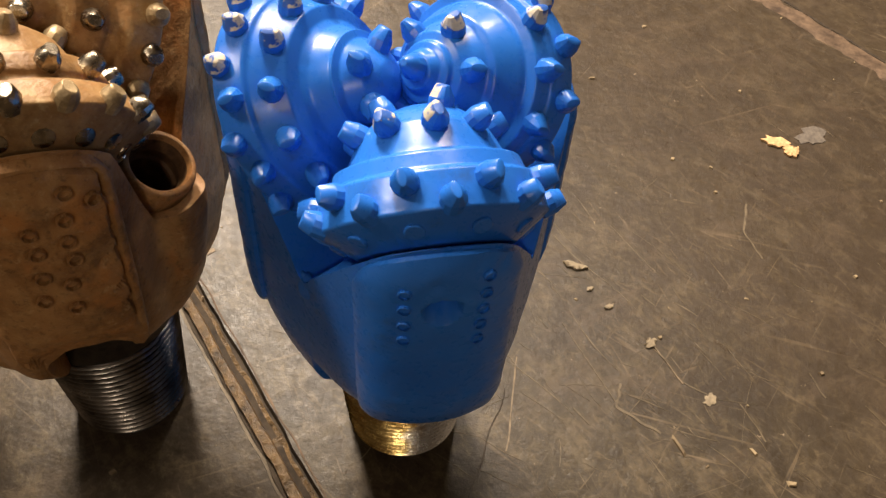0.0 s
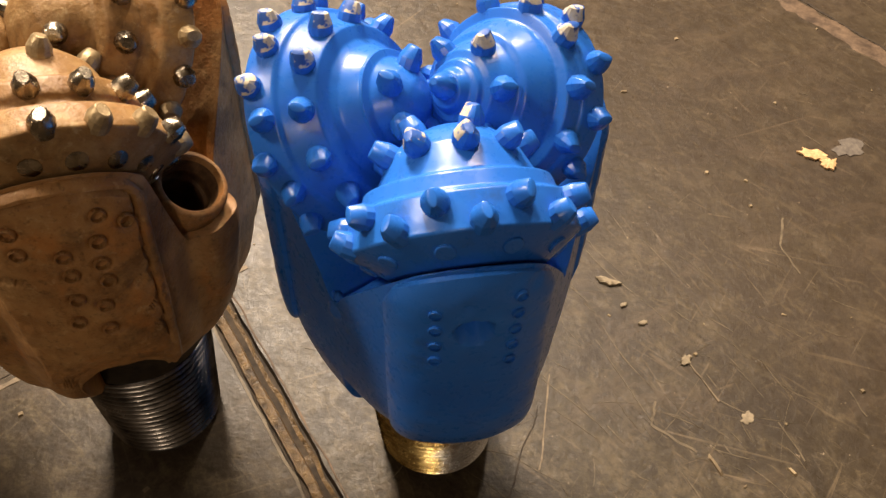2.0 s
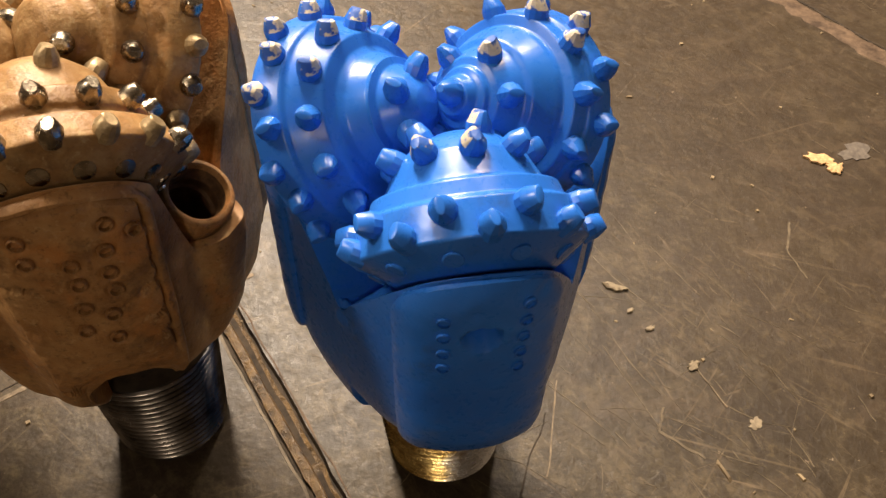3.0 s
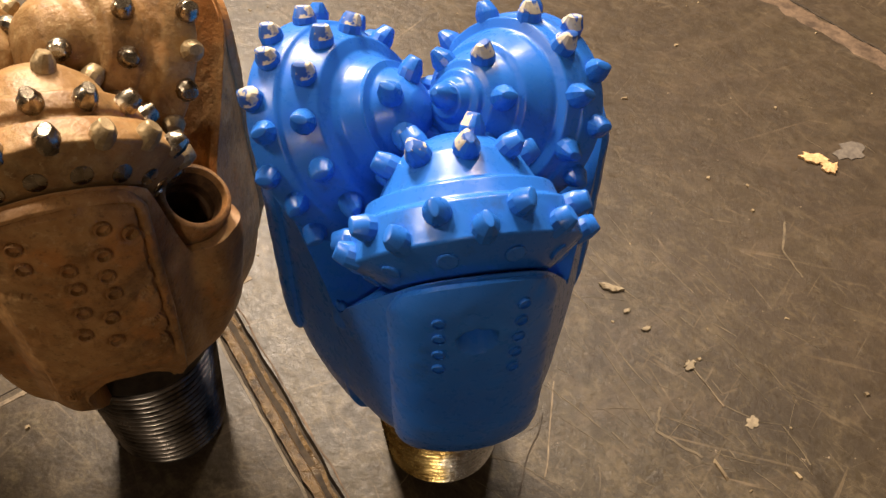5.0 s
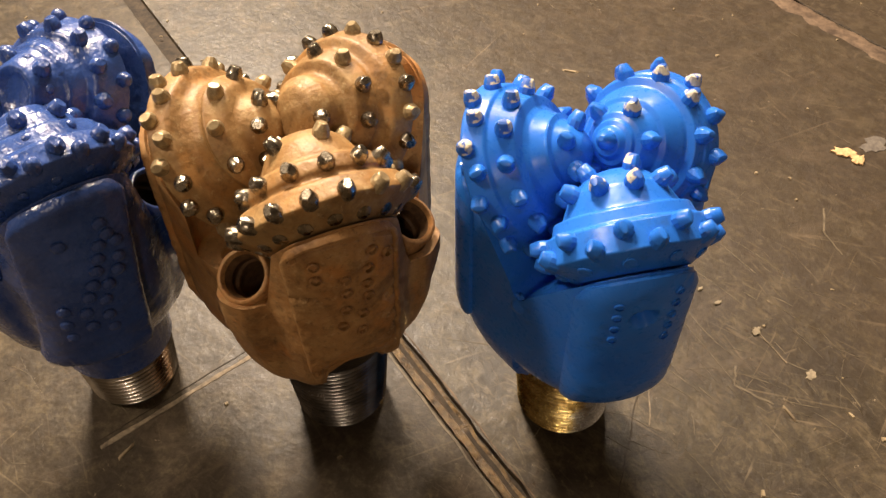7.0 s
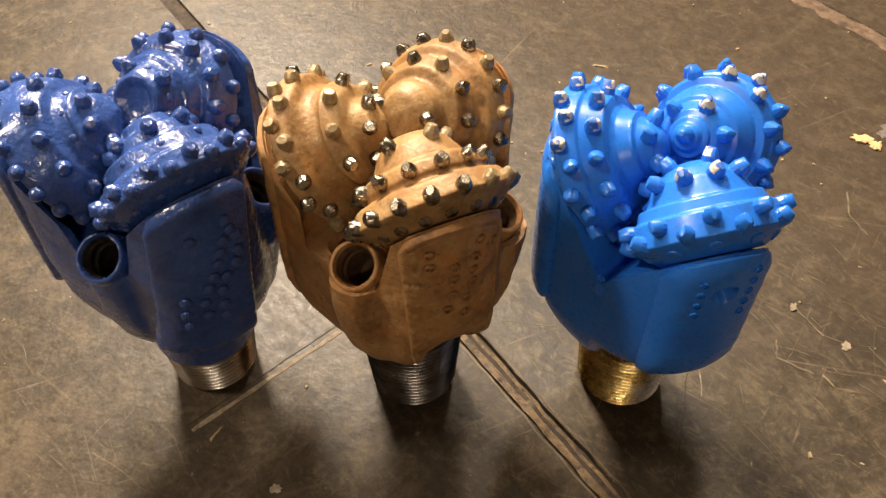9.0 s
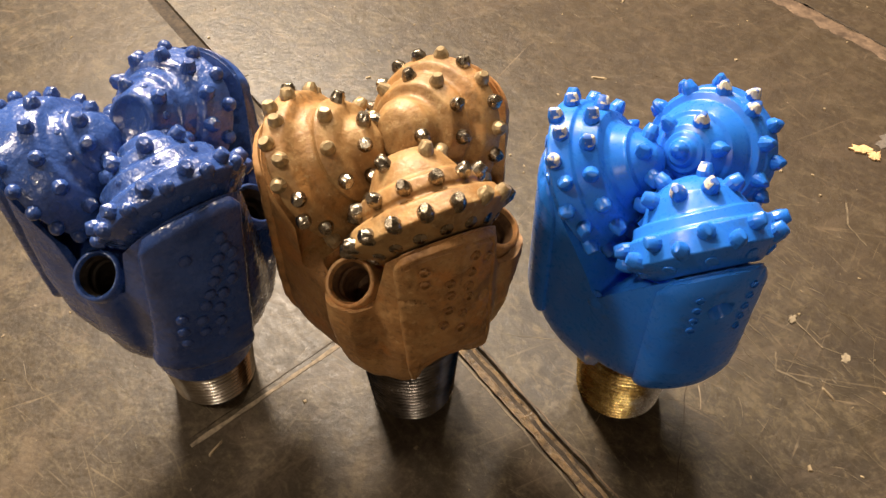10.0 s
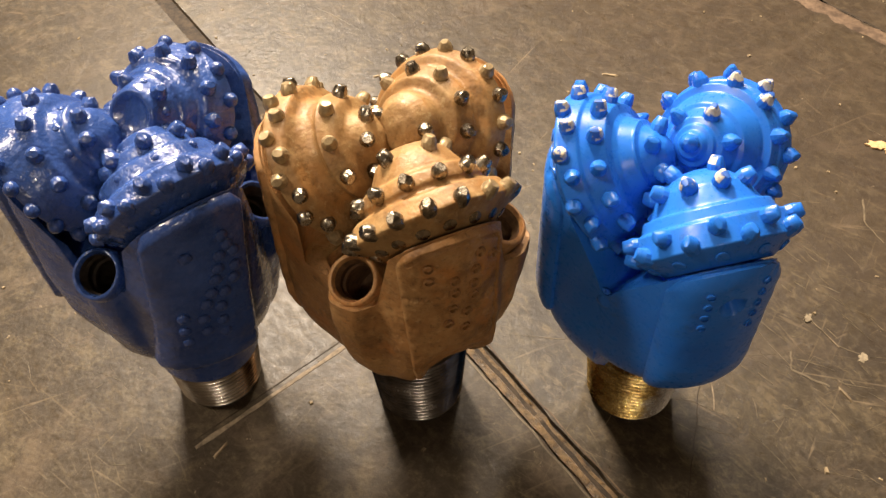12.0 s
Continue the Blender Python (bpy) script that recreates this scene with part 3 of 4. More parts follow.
def pad_mesh(spec, azimuth, half, low, top, lift, lean=0.0):
    """A raised face plate that follows the leg's skin, with worn edges, grooves and dimples."""
    bm = bmesh.new()
    nu, nv = 64, 72

    def spot(i, j):
        u, v = 2 * i / nu - 1, j / nv
        wide = half * (0.84 + 0.16 * v) if spec["taper"] else half
        th = azimuth + radians(spec["pad_turn"] + wide * u + lean * (v - 0.5))
        high = min(top, rim(spec, th, shell(spec, th, 0.4)) - 0.004)
        cut = 0.014 * max(0.0, abs(u) - 0.8) ** 2 / 0.04
        base = low
        for az in spec["arches"]:
            off = (th - az + math.pi) % math.tau - math.pi
            if abs(off) < 1.0:
                while base < 0.3:
                    x = shell(spec, th, base) * math.sin(off)
                    if abs(x) > spec["arch"] or base > spec["arch_z"] + math.sqrt(spec["arch"] ** 2 - x * x) + 0.001:
                        break
                    base += 0.002
        if base > low:
            return th, base + (high - 0.7 * cut - base) * v, u, v
        return th, low + cut + (high - 0.7 * cut - low - cut) * v, u, v

    def height(th, z, u, v):
        q = Vector((math.degrees(th) * 0.0022, z, spec["seed"])) * 55
        h = lift + spec["pad_rough"] * (noise.noise(q) + 0.5 * noise.noise(q * 2.7))
        border = min((1 - abs(u)) * half * 0.0022, v * 0.2, (1 - v) * 0.2)
        h -= lift * 0.6 * max(0.0, 1 - border / spec["pad_fade"]) ** 2
        h -= (lift + 0.0012) * max(0.0, 1 - v / spec["melt"]) ** 1.5 if spec["melt"] else 0.0
        h += spec["flap"] * max(0.0, 1 - v / 0.4) ** 2
        x, y = math.degrees(th - azimuth) * 0.00222, z
        for cx, cy, size, deep in spec["dimples"] + ([(a, b + spec["dot_up"], 0.0054, spec["pit"]) for a, b, _ in spec["dots"]] if spec["pit"] else []):
            d = math.hypot(x - cx * 0.00222, y - cy) / size
            if d < 1.25:
                h -= deep * min(1.0, (1.25 - d) * 2.2)
        for ax, ay, bx, by, wide, deep in spec["grooves"]:
            a, b, p = Vector((ax * 0.00222, ay)), Vector((bx * 0.00222, by)), Vector((x, y + 0.0012 * noise.noise(Vector((x * 150, ay * 90, 1)))))
            k = max(0.0, min(1.0, (p - a).dot(b - a) / (b - a).length_squared))
            h -= deep * max(0.0, 1 - ((p - a.lerp(b, k)).length / wide) ** 2)
        if spec["top_groove"]:
            d = (1 - v) * (z - low) / max(v, 0.01) - 0.010 - 0.002 * noise.noise(Vector((x * 90, 3, 3)))
            h -= spec["top_groove"] * max(0.0, 1 - (d / 0.0028) ** 2) * (abs(u) < 0.84)
            d = (1 - u) * half * 0.0022 - 0.008 - 0.0016 * noise.noise(Vector((z * 90, u, 7)))
            h -= spec["top_groove"] * 0.8 * max(0.0, 1 - (d / 0.0016) ** 2) * min(1.0, max(0.0, (v - 0.25) / 0.1)) * (v < 0.955)
        return h

    grid = [[spot(i, j) for i in range(nu + 1)] for j in range(nv + 1)]
    verts = [[bm.verts.new(on_shell(spec, g[0], g[1], height(*g)).translation) for g in row] for row in grid]
    for j in range(nv):
        for i in range(nu):
            bm.faces.new((verts[j][i], verts[j][i + 1], verts[j + 1][i + 1], verts[j + 1][i]))
    edge = [(0, i) for i in range(nu)] + [(j, nu) for j in range(nv)] + [(nv, i) for i in range(nu, 0, -1)] + [(j, 0) for j in range(nv, 0, -1)]
    low_ring = []
    for j, i in edge:
        th, z, u, v = grid[j][i]
        low_ring.append(bm.verts.new(on_shell(spec, th + radians(0.7) * u, z + 0.001 * (2 * v - 1), -0.003).translation))
    for k in range(len(edge)):
        a, b = edge[k], edge[(k + 1) % len(edge)]
        bm.faces.new((verts[b[0]][b[1]], verts[a[0]][a[1]], low_ring[k], low_ring[(k + 1) % len(edge)]))
    bmesh.ops.recalc_face_normals(bm, faces=bm.faces)
    return bm


def insert_mesh(name, r, h, kind, mats, worn=False, hollow=False):
    """A carbide insert: a short post with a chisel, cone or dome end."""
    bm = bmesh.new()
    n = 12
    shapes = {
        "chisel": [(-0.004, 1, 1), (0.38, 1, 1), (0.46, 0.97, 0.95), (0.90, 0.76, 0.46), (0.98, 0.68, 0.33), (1.0, 0.56, 0.22)],
        "cone": [(-0.004, 1, 1), (0.35, 1, 1), (0.6, 0.82, 0.82), (0.9, 0.5, 0.5), (1.0, 0.28, 0.28)],
        "dome": [(-0.004, 1, 1), (0.3, 1, 1), (0.6, 0.88, 0.88), (0.85, 0.6, 0.6), (1.0, 0.25, 0.25)],
        "stub": [(-0.004, 1, 1), (0.38, 1, 1), (0.50, 0.95, 0.93), (0.94, 0.74, 0.56), (1.0, 0.62, 0.44)],
        "flat": [(-0.004, 1, 1), (0.7, 1, 1), (1.0, 0.86, 0.86)],
        "ring": [(-0.004, 1, 1), (0.7, 1, 1), (1.0, 0.93, 0.93), (1.0, 0.80, 0.80), (-0.1, 0.72, 0.72)],
    }[kind]
    rings = []
    for z, sx, sy in shapes:
        zz = z if z < 0 else z * h
        rings.append([(r * sx * math.cos(math.tau * k / n), r * sy * math.sin(math.tau * k / n), zz) for k in range(n)])
    skin(bm, rings)
    bmesh.ops.recalc_face_normals(bm, faces=bm.faces)
    if worn:
        for f in bm.faces:
            if f.calc_center_median().z > h * 0.66 and f.calc_center_median().x > -r * 0.5:
                f.material_index = 1
    # a hollow's floor takes the second material, its shade painted in
    if hollow:
        for f in bm.faces:
            f.material_index = 1 if f.calc_center_median().xy.length < r * 0.78 and f.normal.z > 0.5 else 0
    mesh = bpy.data.meshes.new(name)
    bm.normal_update()
    bm.to_mesh(mesh)
    bm.free()
    for mat in mats:
        mesh.materials.append(mat)
    mesh.shade_smooth()
    mesh.set_sharp_from_angle(angle=radians(26))
    return mesh


def profile_at(profile, s):
    """Radius and outward slope of a cone's profile at s."""
    for (a, ra), (b, rb) in zip(profile, profile[1:]):
        if a <= s <= b and b > a:
            return ra + (rb - ra) * (s - a) / (b - a), math.atan2(rb - ra, b - a)
    return profile[-1][1], -1.2


def insert_pose(profile, s, psi, sink=0.0, slope=None):
    r, tilt = profile_at(profile, s)
    tilt = tilt if slope is None else radians(slope)
    u = Vector((math.cos(psi), math.sin(psi), 0))
    n = u * math.cos(tilt) - Vector((0, 0, math.sin(tilt)))
    x = Vector((0, 0, math.cos(tilt))) + u * math.sin(tilt)
    m = Matrix((x, n.cross(x), n)).transposed().to_4x4()
    m.translation = u * r + Vector((0, 0, s)) - n * sink
    return m


def build_cone(bit, spec, i, cone):
    azimuth = spec["legs"][i]
    profile = rounded(cone["profile"], spec["round"])
    ob = part("cone", lathe(profile, 120, spec["shake"], spec["seed"] + azimuth, 34), spec["cone_skin"], bit, m=cone_pose(spec, i), sharp=28)
    rng = random.Random(int(100 * azimuth + 7 * spec["seed"]))
    for row, (s, count, phase, step, kind) in enumerate(cone["rows"]):
        for k in range(count):
            psi = radians(phase + step * (k - count // 2))
            slope = -22 if kind == "gage" else None
            up = math.cos(psi)
            meshes = spec["inserts"][kind]
            mesh = meshes[1] if len(meshes) > 1 and rng.random() < spec["worn"] and up > spec["worn_up"] and row in cone.get("chipped", (1, 2, 3)) else meshes[0]
            insert = link_data("insert", mesh, [], ob, "", insert_pose(cone["profile"], s, psi, 0.0012 if kind != "heel" else 0.0, slope))
            insert.matrix_basis = insert.matrix_basis @ pose(0, 0, 0, rng.uniform(-4, 4), rng.uniform(-4, 4), rng.uniform(-25, 25))
    return ob


def build_pin(bit, spec):
    """The threaded pin: a taper with cut ridges, and the shank above."""
    profile = [(0.0, 0.042), (0.0, 0.048), (0.003, 0.0508)]
    pitch, z = 0.0080, 0.004
    while z < spec["thread_top"]:
        r = 0.0530 + z * 0.085
        profile += [(z, r - 0.0042), (z + pitch * 0.40, r - 0.0040), (z + pitch * 0.60, r - 0.0006), (z + pitch * 0.68, r), (z + pitch * 0.76, r - 0.0006), (z + pitch * 0.96, r - 0.0042)]
        z += pitch
    profile += [(z + 0.002, spec["shank"]), (0.18, spec["shank"]), (0.18, 0.02)]
    bm = lathe(profile, 96)
    # thread roots get the near-black: shade between the ridges put into colour
    for f in bm.faces:
        c = f.calc_center_median()
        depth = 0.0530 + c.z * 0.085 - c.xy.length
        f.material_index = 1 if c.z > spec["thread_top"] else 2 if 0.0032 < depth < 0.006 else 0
    part("threaded_pin", bm, spec["pin"] + [RECESS_SHADE], bit, spec["pin_label"], sharp=50)


def build_bit(spec):
    bit = tagged(new("drill_bit"), spec["label"], "drill bit", "tricone drill bits standing in a row")
    bit.matrix_basis = pose(spec["at"][0], spec["at"][1], 0, spec["nod"], spec["lean"], 0)
    build_pin(bit, spec)
    tool = bmesh.new()
    legs = spec["legs"]
    for az in spec["bosses"]:
        cutter(tool, boss_pose(spec, az), spec["bore"], 0.080, height=0.1)
    for turn, z, radius, deep in spec["pockets"]:
        cutter(tool, on_shell(spec, legs[0] + radians(turn), z), radius, deep, height=0.03)
    for az, out, z, radius in spec["hollows"]:
        cutter(tool, pose(out * math.cos(radians(az)), out * math.sin(radians(az)), z), radius, 0.0, height=0.2)
    for az in spec["arches"]:
        u = Vector((math.cos(az), math.sin(az), 0))
        x = Vector((-u.y, u.x, 0))
        m = Matrix((x, u.cross(x), u)).transposed().to_4x4()
        m.translation = u * 0.046 + Vector((0, 0, spec["arch_z"]))
        r = spec["arch"]
        arc = [(r * math.cos(math.pi * k / 14), r * math.sin(math.pi * k / 14) * (1 + 0.06 * math.sin(5 * k))) for k in range(15)] + [(-r, -0.09), (r, -0.09)]
        skin(tool, [[m @ Vector((x, y, z)) for x, y in arc] for z in (0.0, 0.1)])
    solid = body_solid(spec)
    if len(tool.verts):
        body = carve(solid, tool)
    else:
        bmesh.ops.recalc_face_normals(solid, faces=solid.faces)
        body = bpy.data.meshes.new("body")
        solid.to_mesh(body)
        solid.free()
    body_ob = link_data("body", body, spec["skin"], bit, sharp=40)
    for az in spec["bosses"]:
        o, b = spec["boss_out"], spec["bore"]
        prof = [(-0.15, o * 0.45), (-0.115, o * 0.80), (-0.07, o * 1.04), (-0.02, o * 1.02), (-0.005, o), (-0.001, o * 0.95), (0.0, o * 0.90), (0.0, b * 1.12), (-0.004, b), (-0.012, b), (-0.014, b * 0.92), (-0.017, b * 0.92), (-0.019, b), (-0.026, b), (-0.028, b * 0.9), (-0.032, b * 0.9), (-0.034, b), (-0.075, b), (-0.075, 0.002)]
        bm = lathe(prof, 64, spec["shake"] * 0.6, spec["seed"], 40)
        # the bore's inside takes a darker material, its shade painted in
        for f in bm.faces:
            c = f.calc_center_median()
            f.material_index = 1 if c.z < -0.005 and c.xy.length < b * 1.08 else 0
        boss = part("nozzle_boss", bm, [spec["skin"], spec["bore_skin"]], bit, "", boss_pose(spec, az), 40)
    for i, az in enumerate(legs):
        pad = part("face_plate", pad_mesh(spec, az, *spec["pad"]), spec["skin"], bit, spec["pad_label"], sharp=32)
        if i == 0:
            for dth, z, kind in spec["dots"]:
                m = on_shell(spec, az + radians(dth), z + spec["dot_up"], spec["pad"][3] + 0.0002 - spec["pit"])
                link_data("button", spec["inserts"][kind][0], [], pad, "", m)
    for k in range(3 if spec["weld"] else 0):
        a = legs[0] - math.pi / 3 + (0.0, 0.05, -0.06)[k]
        bm = bmesh.new()
        bmesh.ops.create_icosphere(bm, subdivisions=3, radius=(0.008, 0.0055, 0.0048)[k])
        r = shell(spec, a, 0.4) - 0.004
        for v in bm.verts:
            v.co *= 1 + 0.35 * noise.noise(v.co * 130 + Vector((k, 0, 0)))
            v.co = Vector((v.co.x * 0.8, v.co.y * 1.2, v.co.z * 1.5))
        part("weld_bead", bm, spec["skin"], bit, "lumpy painted weld bead", pose(r * math.cos(a), r * math.sin(a), rim(spec, a, r) - 0.006, 0, 0, math.degrees(a)), 60)
    for i, cone in enumerate(spec["cones"]):
        build_cone(bit, spec, i, cone)
        bm = lathe([(-0.022, 0.030), (0.0, 0.030), (0.02, 0.024)], 32)
        part("journal", bm, spec["skin"], bit, "", cone_pose(spec, i))
    return bit


def legs_from(front):
    return [radians(front), radians(front + 120), radians(front + 240)]


def heel(r, deep):
    """The back of a cone: a flat face, then the flank that slopes out to the gage edge of radius r."""
    return [(-deep, 0.020), (-deep, r - 1.4 * deep), (0.0, r), (0.003, r - 0.0006)]


# each cone: (along the journal, radius), and rows of inserts (along, count, phase, step, kind)
BLUE_FRONT = {"profile": heel(0.0710, 0.0165) + [(0.0225, 0.0672), (0.0250, 0.0605), (0.0350, 0.0570), (0.0368, 0.0495), (0.0415, 0.0470), (0.0560, 0.0395), (0.0660, 0.0280), (0.0720, 0.0140), (0.0740, 0.001)],
              "rows": [(-0.0090, 9, -18.5, 37.5, "heel"), (0.0048, 9, 1.7, 39.9, "gage"), (0.0165, 9, -18.5, 39, "main"), (0.0550, 9, 3.2, 39.7, "main"), (0.0690, 3, 30, 120, "main")], "chipped": (3, 4)}
BLUE_BACK = {"profile": heel(0.0670, 0.0165) + [(0.0170, 0.0632), (0.0185, 0.0608), (0.0290, 0.0582), (0.0298, 0.0505), (0.0340, 0.0490), (0.0480, 0.0400), (0.0500, 0.0350), (0.0650, 0.0262), (0.0662, 0.0205), (0.0700, 0.0195), (0.0714, 0.0145), (0.0780, 0.0115), (0.0790, 0.001)],
             "rows": [(-0.0110, 12, 0, 30, "heel"), (0.0052, 12, -38.4, 30.2, "gage"), (0.0220, 11, -20.8, 32, "main"), (0.0590, 6, 5, 60, "main"), (0.0789, 1, 0, 0, "nose")]}
BLUE_LEFT = {"profile": heel(0.0780, 0.0165) + [(0.0190, 0.0715), (0.0205, 0.0680), (0.0400, 0.0552), (0.0411, 0.0455), (0.0445, 0.0410), (0.0565, 0.0345), (0.0585, 0.0352), (0.0597, 0.0290), (0.0710, 0.0210), (0.0780, 0.0110), (0.0800, 0.001)],
             "rows": [(-0.0110, 10, 10, 36, "heel"), (0.0046, 10, 35.9, 36.6, "gage"), (0.0115, 10, 15.6, 37, "gage"), (0.0320, 12, -6.4, 28.8, "main"), (0.0700, 5, 28.7, 72, "main")]}
RUST_FRONT = {"profile": heel(0.0775, 0.0172) + [(0.0185, 0.0700), (0.0210, 0.0600), (0.0250, 0.0590), (0.0275, 0.0605), (0.0400, 0.0560), (0.0425, 0.0450), (0.0480, 0.0430), (0.0620, 0.0350), (0.0720, 0.0220), (0.0760, 0.001)],
              "rows": [(-0.0128, 15, -1.3, 23.4, "heel"), (0.0044, 16, -13.3, 22.2, "gage"), (0.0323, 12, -23.1, 28.6, "main"), (0.0630, 5, -48, 70, "main")]}
RUST_BACK = {"profile": heel(0.0735, 0.0172) + [(0.0200, 0.0655), (0.0225, 0.0560), (0.0270, 0.0535), (0.0300, 0.0545), (0.0440, 0.0465), (0.0465, 0.0445), (0.0475, 0.0345), (0.0520, 0.0320), (0.0640, 0.0310), (0.0750, 0.0200), (0.0790, 0.001)],
             "rows": [(-0.0125, 15, 5, 24, "heel"), (0.0045, 17, -5.8, 20.2, "gage"), (0.0367, 10, -4.8, 34.4, "main"), (0.0690, 2, 89, 164, "main")]}
RUST_LEFT = {"profile": heel(0.0780, 0.0172) + [(0.0190, 0.0715), (0.0215, 0.0600), (0.0270, 0.0545), (0.0370, 0.0510), (0.0410, 0.0545), (0.0430, 0.0540), (0.0560, 0.0440), (0.0580, 0.0320), (0.0620, 0.0280), (0.0740, 0.0190), (0.0790, 0.001)],
             "rows": [(-0.0125, 12, 10, 30, "heel"), (0.0039, 12, 27.2, 30.2, "gage"), (0.0130, 12, 11.1, 30.6, "gage"), (0.0494, 9, 4.5, 39.7, "main"), (0.0710, 5, -14, 70, "main")]}
DARK_FRONT = {"profile": heel(0.0770, 0.0172) + [(0.0205, 0.0710), (0.0235, 0.0600), (0.0270, 0.0590), (0.0400, 0.0545), (0.0425, 0.0440), (0.0560, 0.0390), (0.0600, 0.0260), (0.0700, 0.0220), (0.0760, 0.001)],
              "rows": [(-0.0110, 13, 0, 27, "heel"), (0.0035, 12, -8.9, 29.8, "gage"), (0.0116, 12, 8.4, 30.8, "main"), (0.0330, 9, -5, 40, "small"), (0.0540, 7, -6, 51, "main")]}
DARK_BACK = {"profile": heel(0.0690, 0.0172) + [(0.0170, 0.0620), (0.0290, 0.0560), (0.0310, 0.0475), (0.0340, 0.0465), (0.0460, 0.0420), (0.0480, 0.0370), (0.0660, 0.0300), (0.0720, 0.0260), (0.0735, 0.0225), (0.0670, 0.0130), (0.0655, 0.001)],
             "rows": [(-0.0110, 13, 0, 27, "heel"), (0.0049, 13, -10.5, 28, "gage"), (0.0238, 12, 8.4, 30.6, "main"), (0.0610, 5, -36.6, 70, "main"), (0.0600, 5, 0, 70, "small")]}
DARK_LEFT = {"profile": heel(0.0780, 0.0172) + [(0.0210, 0.0690), (0.0390, 0.0570), (0.0415, 0.0455), (0.0500, 0.0390), (0.0540, 0.0400), (0.0570, 0.0380), (0.0590, 0.0305), (0.0700, 0.0240), (0.0790, 0.001)],
             "rows": [(-0.0110, 13, 0, 27, "heel"), (0.0021, 19, 58, 18.9, "gage"), (0.0320, 12, 15.5, 30.4, "main"), (0.0480, 9, 20, 40, "small"), (0.0640, 7, 57, 51, "main")]}


def blue_kinds():
    p, c = LIGHT_BLUE, CREAM
    return {"main": [insert_mesh("insert", 0.0080, 0.0138, "chisel", [p, c]), insert_mesh("worn_insert", 0.0080, 0.0138, "chisel", [p, c], True)],
            "gage": [insert_mesh("insert", 0.0078, 0.0122, "chisel", [p, c]), insert_mesh("worn_insert", 0.0078, 0.0122, "chisel", [p, c], True)],
            "nose": [insert_mesh("insert", 0.0085, 0.0150, "cone", [p, c])],
            "heel": [insert_mesh("insert", 0.0062, 0.0016, "flat", [p])],
            "ring": [insert_mesh("button", 0.0043, 0.0015, "ring", [p])]}


def rust_kinds():
    a, b = CARBIDE, DUSTY_CARBIDE
    return {"main": [insert_mesh("insert", 0.0074, 0.0112, "stub", [a]), insert_mesh("dusty_insert", 0.0074, 0.0112, "stub", [b])],
            "gage": [insert_mesh("insert", 0.0076, 0.0100, "stub", [a]), insert_mesh("dusty_insert", 0.0076, 0.0100, "stub", [b])],
            "heel": [insert_mesh("insert", 0.0064, 0.0010, "flat", [CARBIDE])],
            "ring": [insert_mesh("button", 0.0050, 0.0038, "ring", [RUST, RECESS_SHADE], hollow=True)]}


def dark_kinds():
    p = DARK_BLUE
    return {"main": [insert_mesh("insert", 0.0080, 0.0105, "stub", [p])], "gage": [insert_mesh("insert", 0.0074, 0.0090, "dome", [p])],
            "small": [insert_mesh("insert", 0.0042, 0.0030, "dome", [p])],
            "heel": [insert_mesh("insert", 0.0045, 0.0022, "dome", [p])], "ring": [insert_mesh("button", 0.0064, 0.0044, "dome", [p])]}


blue = {
    "at": (0.0745, 0.6215), "lean": 0.3, "nod": 1.6, "legs": legs_from(-73.8), "tilt": 33.6, "hub_z": 0.3681, "hub_r": (0.0854, 0.0818, 0.0822), "push": (0.0041, 0.0198, 0.0028),
    "radius": (0.128, 0.118, 0.122), "flat": 0.096, "valley_drop": -0.018, "undercut": None, "clear": 0.95, "melt": 0.0, "flap": 0.0, "pad_turn": 0.0, "hollows": [], "pockets": [(-1.0, 0.353, 0.0132, 0.016)], "bore_skin": RECESS_SHADE, "soft": 0.005, "leg_drop": (0.044, 0.036, 0.014), "bowl": SHARP_BOWL, "pit_deep": 0.0, "ledge": 0.7, "back": -0.0188, "round": 0.0014, "seed": 1.0, "lumps": 0.004, "shake": 0.0, "skin": LIGHT_BLUE, "cone_skin": LIGHT_BLUE,
    "label": "light blue painted tricone drill bit on its gilded threaded pin", "thread_top": 0.112, "shank": 0.060, "pin": [BRASS, BRASS], "pin_label": "gilded threaded pin",
    "bosses": [], "arches": [], "weld": True, "swell": 0.0, "boss_tilt": 33, "boss_far": 0.0, "boss_r": 0.1, "boss_z": 0.31, "bore": 0.02, "boss_out": 0.03, "arch": 0.03, "arch_z": 0.06,
    "pad": (26, 0.185, 0.5, 0.0076), "taper": False, "pad_rough": 0.0005, "pad_fade": 0.020,
    "dimples": [(-1.0, 0.353, 0.0092, 0.0140), (-3, 0.378, 0.003, 0.0012), (14, 0.385, 0.004, 0.0012)], "grooves": [(7, 0.392, 14, 0.394, 0.0014, 0.0008)], "top_groove": 0.0, "pad_label": "", "inserts": blue_kinds(), "worn": 0.9, "worn_up": 0.80, "dot_up": 0.0, "pit": 0.0,
    "dots": [(-10.5, z, "ring") for z in (0.371, 0.356, 0.340, 0.325)] + [(10 - 0.3 * k, 0.381 - 0.0155 * k, "ring") for k in range(5)],
    "cones": [BLUE_FRONT, BLUE_BACK, BLUE_LEFT],
}
rusty = dict(blue)
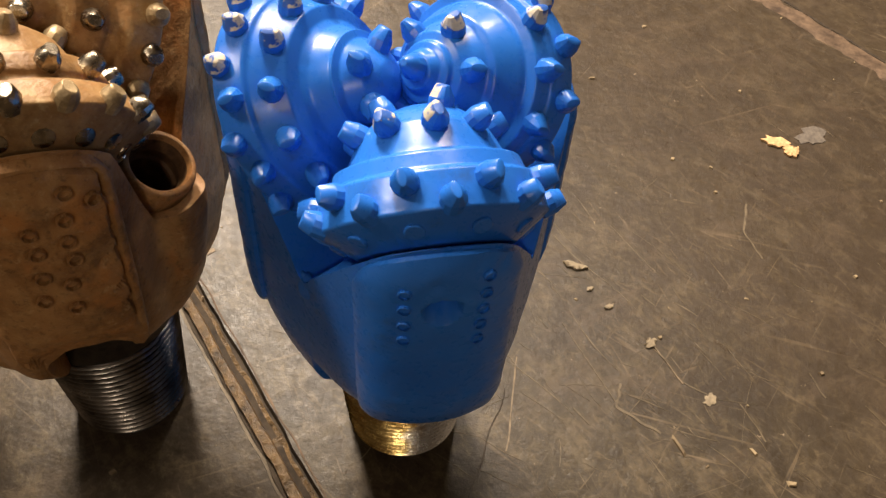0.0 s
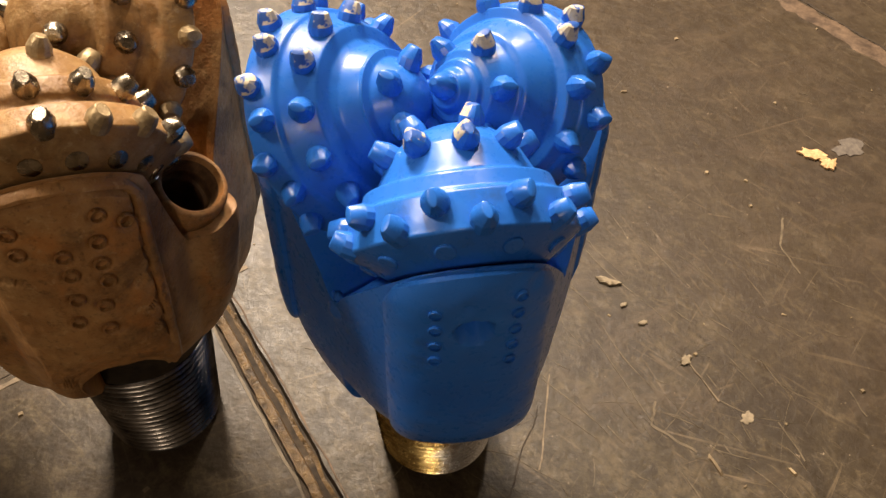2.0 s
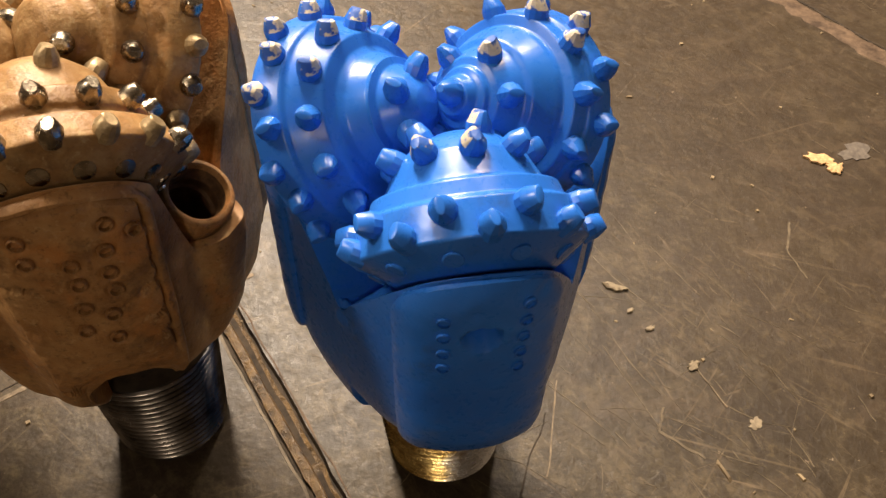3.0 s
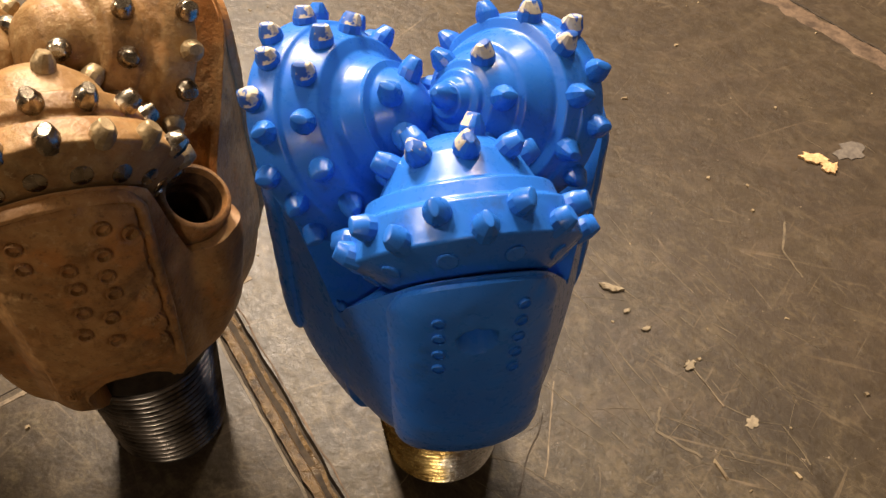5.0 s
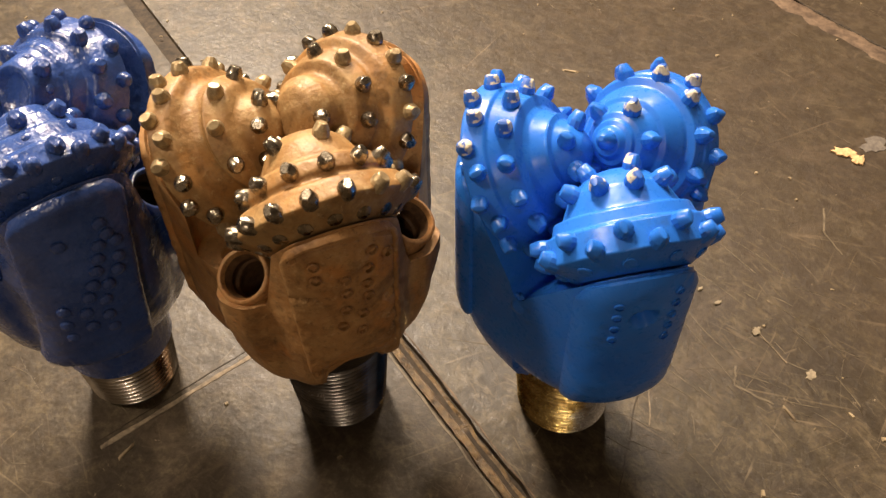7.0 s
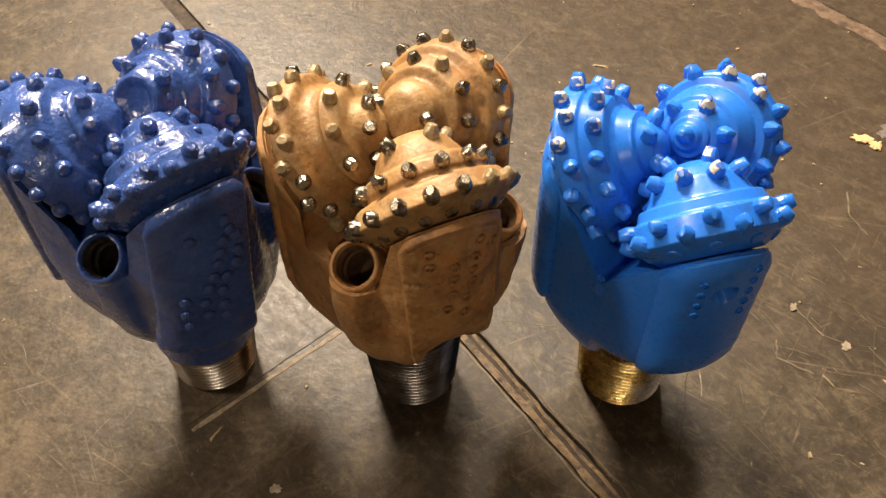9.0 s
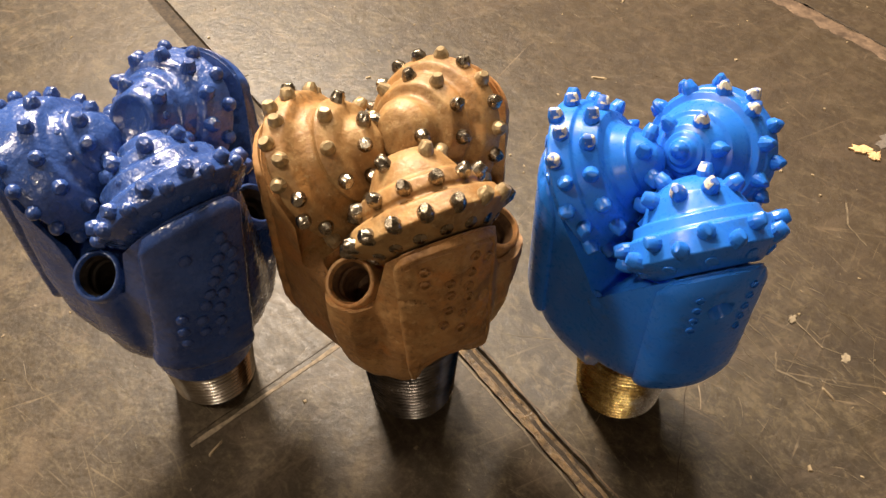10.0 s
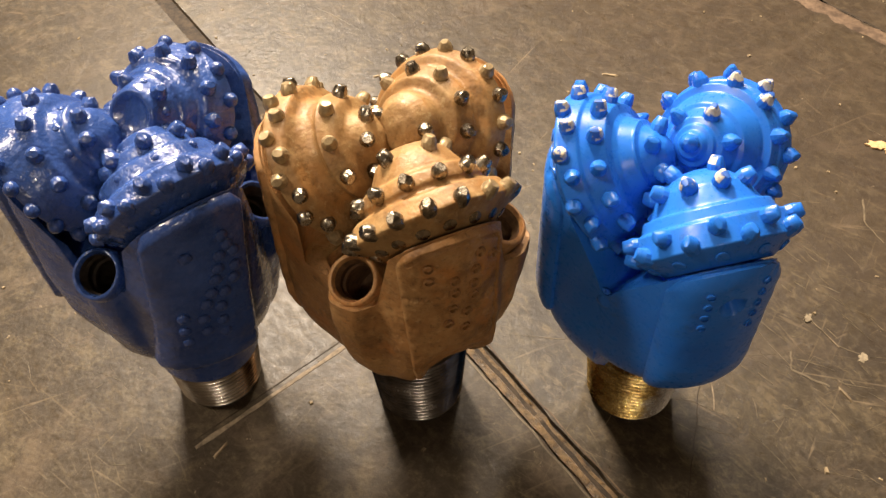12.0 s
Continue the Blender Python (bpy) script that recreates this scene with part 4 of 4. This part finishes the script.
rusty.update({
    "at": (-0.190, 0.6095), "lean": 0.0, "nod": 0.0, "legs": legs_from(-63.8), "tilt": 33.8, "hub_z": 0.3895, "hub_r": (0.0820, 0.0764, 0.0767), "push": (0.0009, 0.0157, -0.0003),
    "radius": (0.130, 0.130, 0.130), "flat": 0.104, "valley_drop": 0.0, "undercut": (-30, 0.022), "clear": 1.12, "pockets": [], "hollows": [(-143, 0.083, 0.318, 0.029)], "melt": 0.22, "bore_skin": SHADED_RUST, "soft": 0.005, "leg_drop": (0.016, 0.016, 0.016), "bowl": WORN_BOWL, "pit_deep": 0.08, "ledge": 0.0, "back": -0.0195, "round": 0.0032, "seed": 4.0, "lumps": 0.014, "shake": 0.0016, "skin": RUST, "cone_skin": MUDDY_RUST,
    # the shank's near-black paints the shade under the body
    "label": "rusty brown tricone drill bit with bare steel inserts", "thread_top": 0.132, "pin": [BLACK_STEEL, RECESS_SHADE], "pin_label": "oily black threaded pin",
    "shank": 0.062, "weld": False, "swell": 0.024, "boss_far": 0.010, "bosses": [radians(a) for a in (-113, -15, 116)], "arches": [radians(-64 + a) for a in (0, 120, 240)], "arch": 0.030, "arch_z": 0.215,
    "boss_r": 0.104, "boss_z": 0.336, "bore": 0.0192, "boss_out": 0.0262,
    "pad": (23, 0.180, 0.5, 0.0056), "taper": True, "pad_rough": 0.0010, "pad_fade": 0.004, "dimples": [(-16, 0.31, 0.006, 0.0012), (14, 0.33, 0.005, 0.0014)],
    "grooves": [(-23, 0.353, -12, 0.352, 0.0014, 0.0022), (-20, 0.238, -6, 0.246, 0.0014, 0.0022), (4, 0.318, 18, 0.335, 0.0013, 0.0018), (14, 0.30, 21, 0.31, 0.0013, 0.0020),
                (15, 0.285, 21, 0.292, 0.0013, 0.0018), (-18, 0.41, 2, 0.372, 0.0012, 0.0014)], "top_groove": 0.0044, "inserts": rust_kinds(), "worn": 0.42, "worn_up": -1.1, "dot_up": 0.022, "pit": 0.0026,
    "dots": [(-11, 0.371, "ring"), (-11, 0.354, "ring"), (-1, 0.347, "ring"), (-1, 0.330, "ring"), (-2, 0.308, "ring"), (-4, 0.287, "ring"), (10, 0.372, "ring"),
             (8, 0.352, "ring"), (7, 0.334, "ring"), (7, 0.318, "ring"), (4, 0.297, "ring"), (3, 0.275, "ring"), (16, 0.36, "ring")],
    "cones": [RUST_FRONT, RUST_BACK, RUST_LEFT],
})
dark = dict(rusty)
dark.update({
    "at": (-0.4515, 0.620), "lean": 0.6, "nod": 0.0, "legs": legs_from(-50.4), "tilt": 34.7, "hub_z": 0.3869, "hub_r": (0.0774, 0.0765, 0.0770), "push": (-0.0005, 0.0137, -0.0009),
    "radius": (0.131, 0.131, 0.131), "flat": 0.106, "valley_drop": -0.010, "undercut": None, "melt": 0.0, "flap": 0.010, "hollows": [(-140, 0.083, 0.318, 0.028)], "bore_skin": RECESS_SHADE, "bowl": ROUND_BOWL, "seed": 9.0, "lumps": 0.012, "shake": 0.0020, "skin": DARK_BLUE, "cone_skin": DARK_BLUE,
    "label": "dark navy blue repainted tricone drill bit with lumpy glossy paint", "thread_top": 0.075, "pin": [STEEL, DARK_BLUE], "pin_label": "bright steel threaded pin",
    "bosses": [radians(a) for a in (-107, 0, 130)], "swell": 0.013, "arches": [], "inserts": dark_kinds(), "dot_up": 0.016, "worn": 0.0, "pit": 0.0, "taper": False, "pad_turn": -7.5, "pad": (22.7, 0.210, 0.5, 0.0095, 10.6), "pad_rough": 0.0006, "pad_fade": 0.008, "dimples": [], "grooves": [(-18, 0.192, 18, 0.192, 0.002, 0.0014)], "top_groove": 0.0,
    "boss_r": 0.108, "boss_z": 0.331, "bore": 0.0195, "boss_out": 0.0262, "boss_far": 0.0,
    "dots": [(-9, 0.362, "ring")] + [(a + 50, z, "ring") for a, z in ((-44, 0.370), (-43, 0.356), (-41, 0.344), (-47, 0.347), (-42, 0.325), (-49, 0.333), (-44, 0.311), (-51, 0.320),
             (-54, 0.305), (-57, 0.292), (-60, 0.273), (-49, 0.299), (-52, 0.282), (-53, 0.262), (-53, 0.243), (-60, 0.254), (-67, 0.281), (-68, 0.262), (-68, 0.243))],
    "cones": [DARK_FRONT, DARK_BACK, DARK_LEFT],
})

for each in (blue, rusty, dark):
    build_bit(each)
